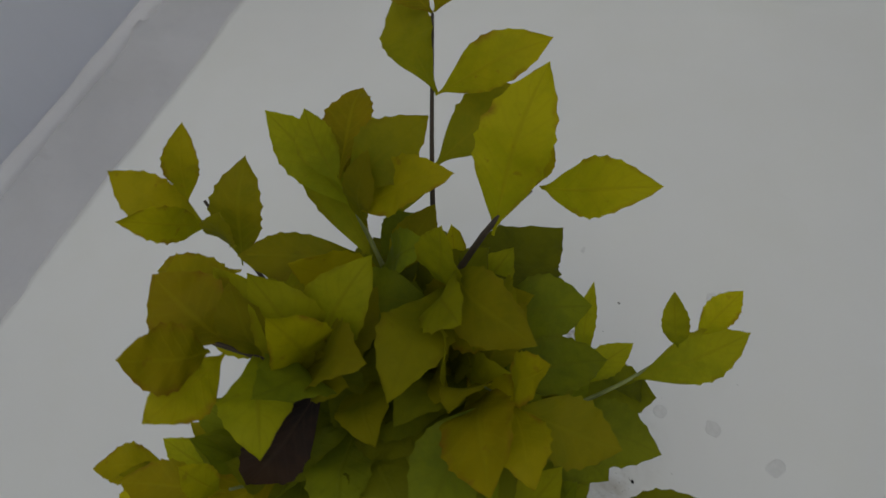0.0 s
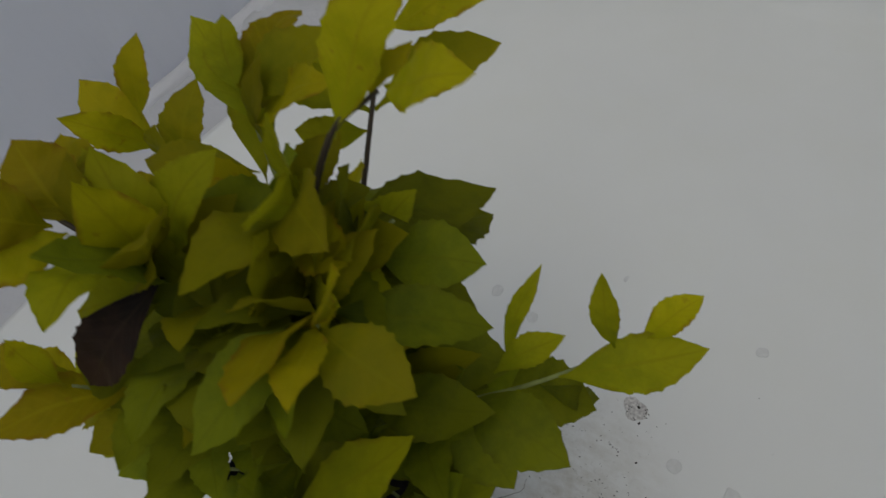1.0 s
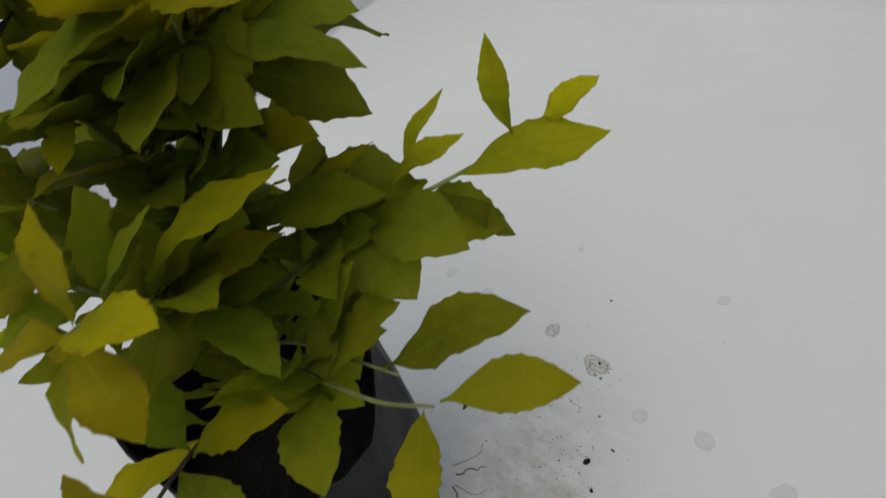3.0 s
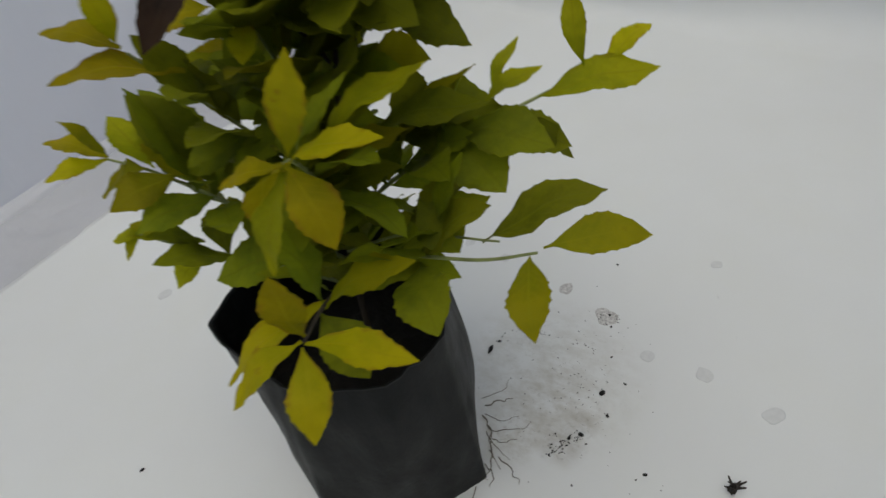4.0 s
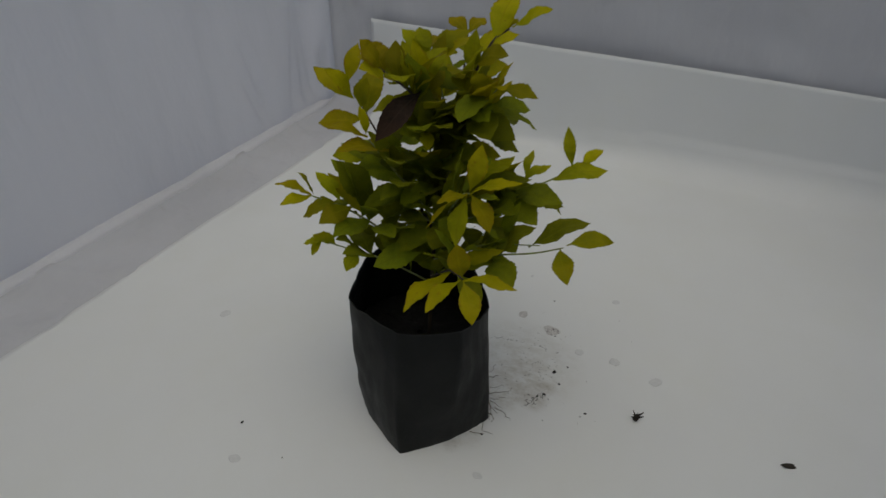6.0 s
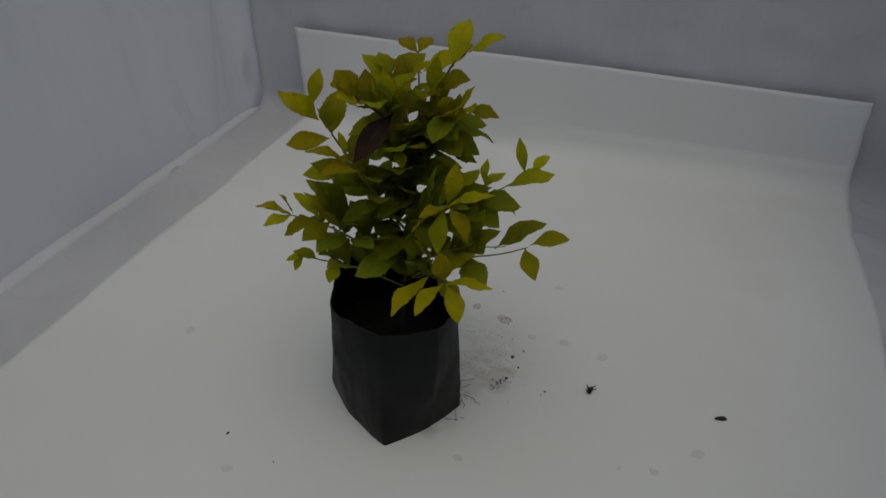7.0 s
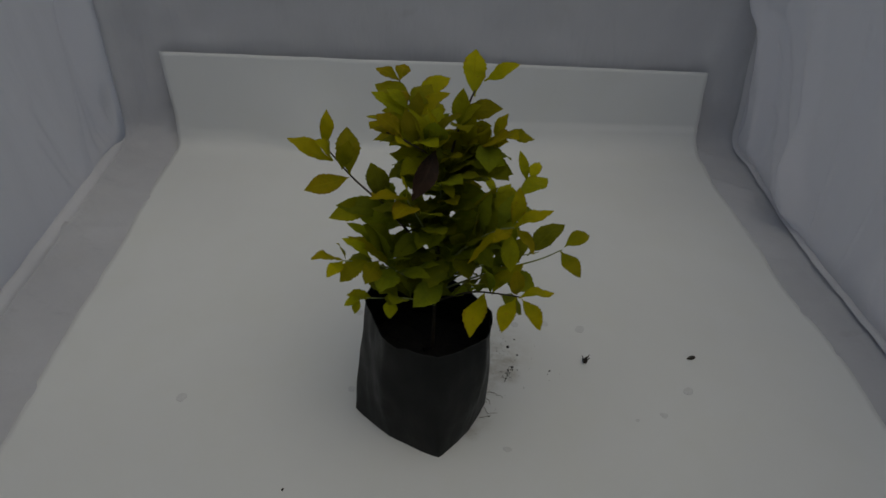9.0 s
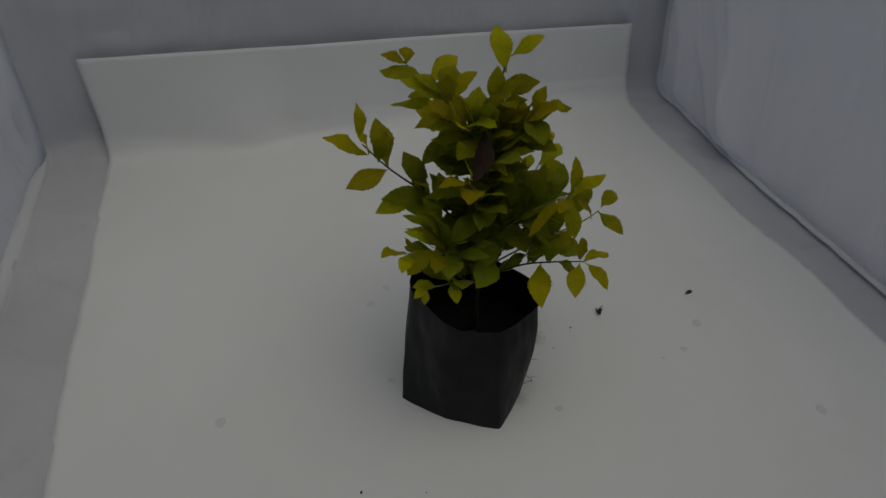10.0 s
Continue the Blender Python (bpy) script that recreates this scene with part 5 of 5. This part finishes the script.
for k, (x, y, s, e) in enumerate([(0.083, 0.084, 0.0014, 1.8), (0.084, 0.053, 0.0013, 1.2), (0.006, 0.083, 0.0013, 2.8), (0.124, 0.047, 0.0009, 1.5),
                                  (0.092, 0.071, 0.0009, 1.2), (-0.140, -0.094, 0.0010, 1.6), (-0.085, -0.109, 0.0006, 1.0), (0.079, 0.048, 0.0008, 1.6), (0.048, 0.187, 0.0008, 1.0)]):
    crumb("soil_crumb", x, y, s, e, CRUMB, "small black crumb of soil on white paper", "soil crumb", k + 0.6, "soil crumbs on the paper")
crumb("seed_husk", 0.287, 0.065, 0.0022, 3.0, HUSK, "dark narrow dry husk lying on white paper", "husk", 0.2, "")


def tuft():
    bm = bmesh.new()
    rng = random.Random(5)
    for k in range(17):
        a, r = rng.uniform(0, 6.28), rng.uniform(0.001, 0.0055)
        p = Vector((rng.uniform(-0.002, 0.002), rng.uniform(-0.003, 0.002), 0.0012))
        q = p + Vector((math.cos(a) * r, math.sin(a) * r, rng.uniform(0.001, 0.0095)))
        tube(bm, (p, p.lerp(q, 0.5) + Vector((rng.uniform(-0.001, 0.001), 0, 0.0012)), q), rng.uniform(0.0008, 0.0016), 0.0005, 6, 5)
    # one sprig leans out
    for q in ((0.007, 0.004, 0.010), (0.008, 0.002, 0.006), (-0.005, 0.003, 0.009)):
        tube(bm, ((0, 0, 0.001), (q[0] * 0.5, q[1] * 0.6, q[2] * 0.6), q), 0.0013, 0.0006, 7, 5)
    ob = part("moss_tuft", bm, HUSK)
    ob.scale = (0.72, 0.72, 0.85)
    ob.location = (0.165, 0.060, 0.0008)
    return tagged(ob, "tiny dark tuft of dry moss on white paper", "moss")


tuft()


def litter():
    """Fine soil dust: a dotted line, a dark patch and stray grains beside the bag."""
    bm = bmesh.new()
    rng = random.Random(12)
    track = smooth_line([(0.006, 0.086, 0), (0.013, 0.104, 0), (0.025, 0.108, 0), (0.037, 0.110, 0), (0.057, 0.113, 0), (0.066, 0.111, 0)], 60)
    spots = []
    for k in range(46):
        p = rng.choice(track)
        spots.append((p.x + rng.gauss(0, 0.0014), p.y + rng.gauss(0, 0.0012), rng.uniform(0.00015, 0.0004)))
    for k in range(55):
        f = rng.random()
        spots.append((0.074 + 0.010 * f + rng.gauss(0, 0.0022), 0.034 + 0.019 * f + rng.gauss(0, 0.0022), rng.uniform(0.00018, 0.00055)))
    for k in range(110):
        a, r = rng.uniform(0, 6.28), abs(rng.gauss(0, 0.036))
        spots.append((0.070 + r * math.cos(a), 0.078 + 1.2 * r * math.sin(a), rng.uniform(0.00012, 0.00036)))
    for k in range(26):
        a, r = rng.uniform(0, 6.28), 0.0062 * rng.uniform(0.75, 1.1)
        spots.append((0.063 + r * math.cos(a), 0.139 + r * 0.9 * math.sin(a), rng.uniform(0.00015, 0.0004)))
    for x, y, s in spots:
        a = rng.uniform(0, 6.28)
        m = Matrix.Translation((x, y, 0.0009)) @ Matrix.Rotation(a, 4, "Z") @ Matrix.Diagonal((s * rng.uniform(1, 2.2), s, s * 0.6, 1))
        bmesh.ops.create_icosphere(bm, subdivisions=1, radius=1, matrix=m)
    return tagged(part("soil_dust", bm, CRUMB), "fine dark soil dust scattered on white paper", "soil dust", kind="stuff")


litter()
for k, (x, y, s, e) in enumerate([(0.008, 0.091, 0.00075, 1.8), (0.062, 0.142, 0.00082, 1.3), (0.067, 0.133, 0.00068, 1.6), (0.031, 0.130, 0.00038, 1.2), (0.050, 0.121, 0.00038, 1.2),
                                  (0.077, 0.111, 0.00045, 1.7), (0.092, 0.096, 0.00060, 2.2), (0.071, 0.047, 0.00052, 1.3), (0.121, 0.042, 0.00045, 1.2), (0.093, 0.023, 0.00045, 2.0),
                                  (0.089, 0.049, 0.00060, 1.1), (0.052, -0.014, 0.00068, 1.9), (0.018, 0.107, 0.00045, 2.0)]):
    crumb("soil_crumb", x, y, s, e, CRUMB, "tiny dark grain of soil on white paper", "soil crumb", k + 20.3, "soil crumbs on the paper")

# roots that trail out from under the bag's edge
ROOTS = [((0.026, 0.044), (0.032, 0.050), (0.038, 0.055), 0.0006), ((0.038, 0.031), (0.047, 0.036), (0.056, 0.046), 0.0004), ((0.050, 0.019), (0.060, 0.014), (0.068, 0.010), 0.0005),
         ((0.034, 0.034), (0.043, 0.022), (0.054, 0.012), 0.0005), ((0.036, 0.030), (0.047, 0.023), (0.057, 0.019), 0.0004), ((0.042, -0.017), (0.047, -0.015), (0.054, -0.014), 0.0005),
         ((0.030, 0.040), (0.041, 0.040), (0.048, 0.047), 0.0003), ((0.046, 0.012), (0.053, 0.007), (0.056, 0.000), 0.0005), ((0.044, 0.020), (0.050, 0.012), (0.051, 0.002), 0.0005),
         ((0.047, -0.004), (0.052, -0.010), (0.060, -0.012), 0.0004), ((0.022, 0.047), (0.030, 0.058), (0.030, 0.066), 0.0003), ((0.040, 0.026), (0.049, 0.028), (0.053, 0.034), 0.0004),
         ((0.028, 0.038), (0.038, 0.030), (0.046, 0.016), 0.0006)]
rng = random.Random(3)
for a, b, c, r in ROOTS:
    way = smooth_line([(*a, 0), (*b, 0), (*c, 0)], 7)
    q = [(p.x + rng.uniform(-0.0013, 0.0013), p.y + rng.uniform(-0.0013, 0.0013), 0.0010 + rng.uniform(0, 0.0016)) for p in way]
    tagged(part("root_fibre", tube(bmesh.new(), q, r * 0.8, r * 0.35, 22, 5), ROOT), "fine grey root fibre lying beside the grow bag", "root fibre", "root fibres beside the bag")
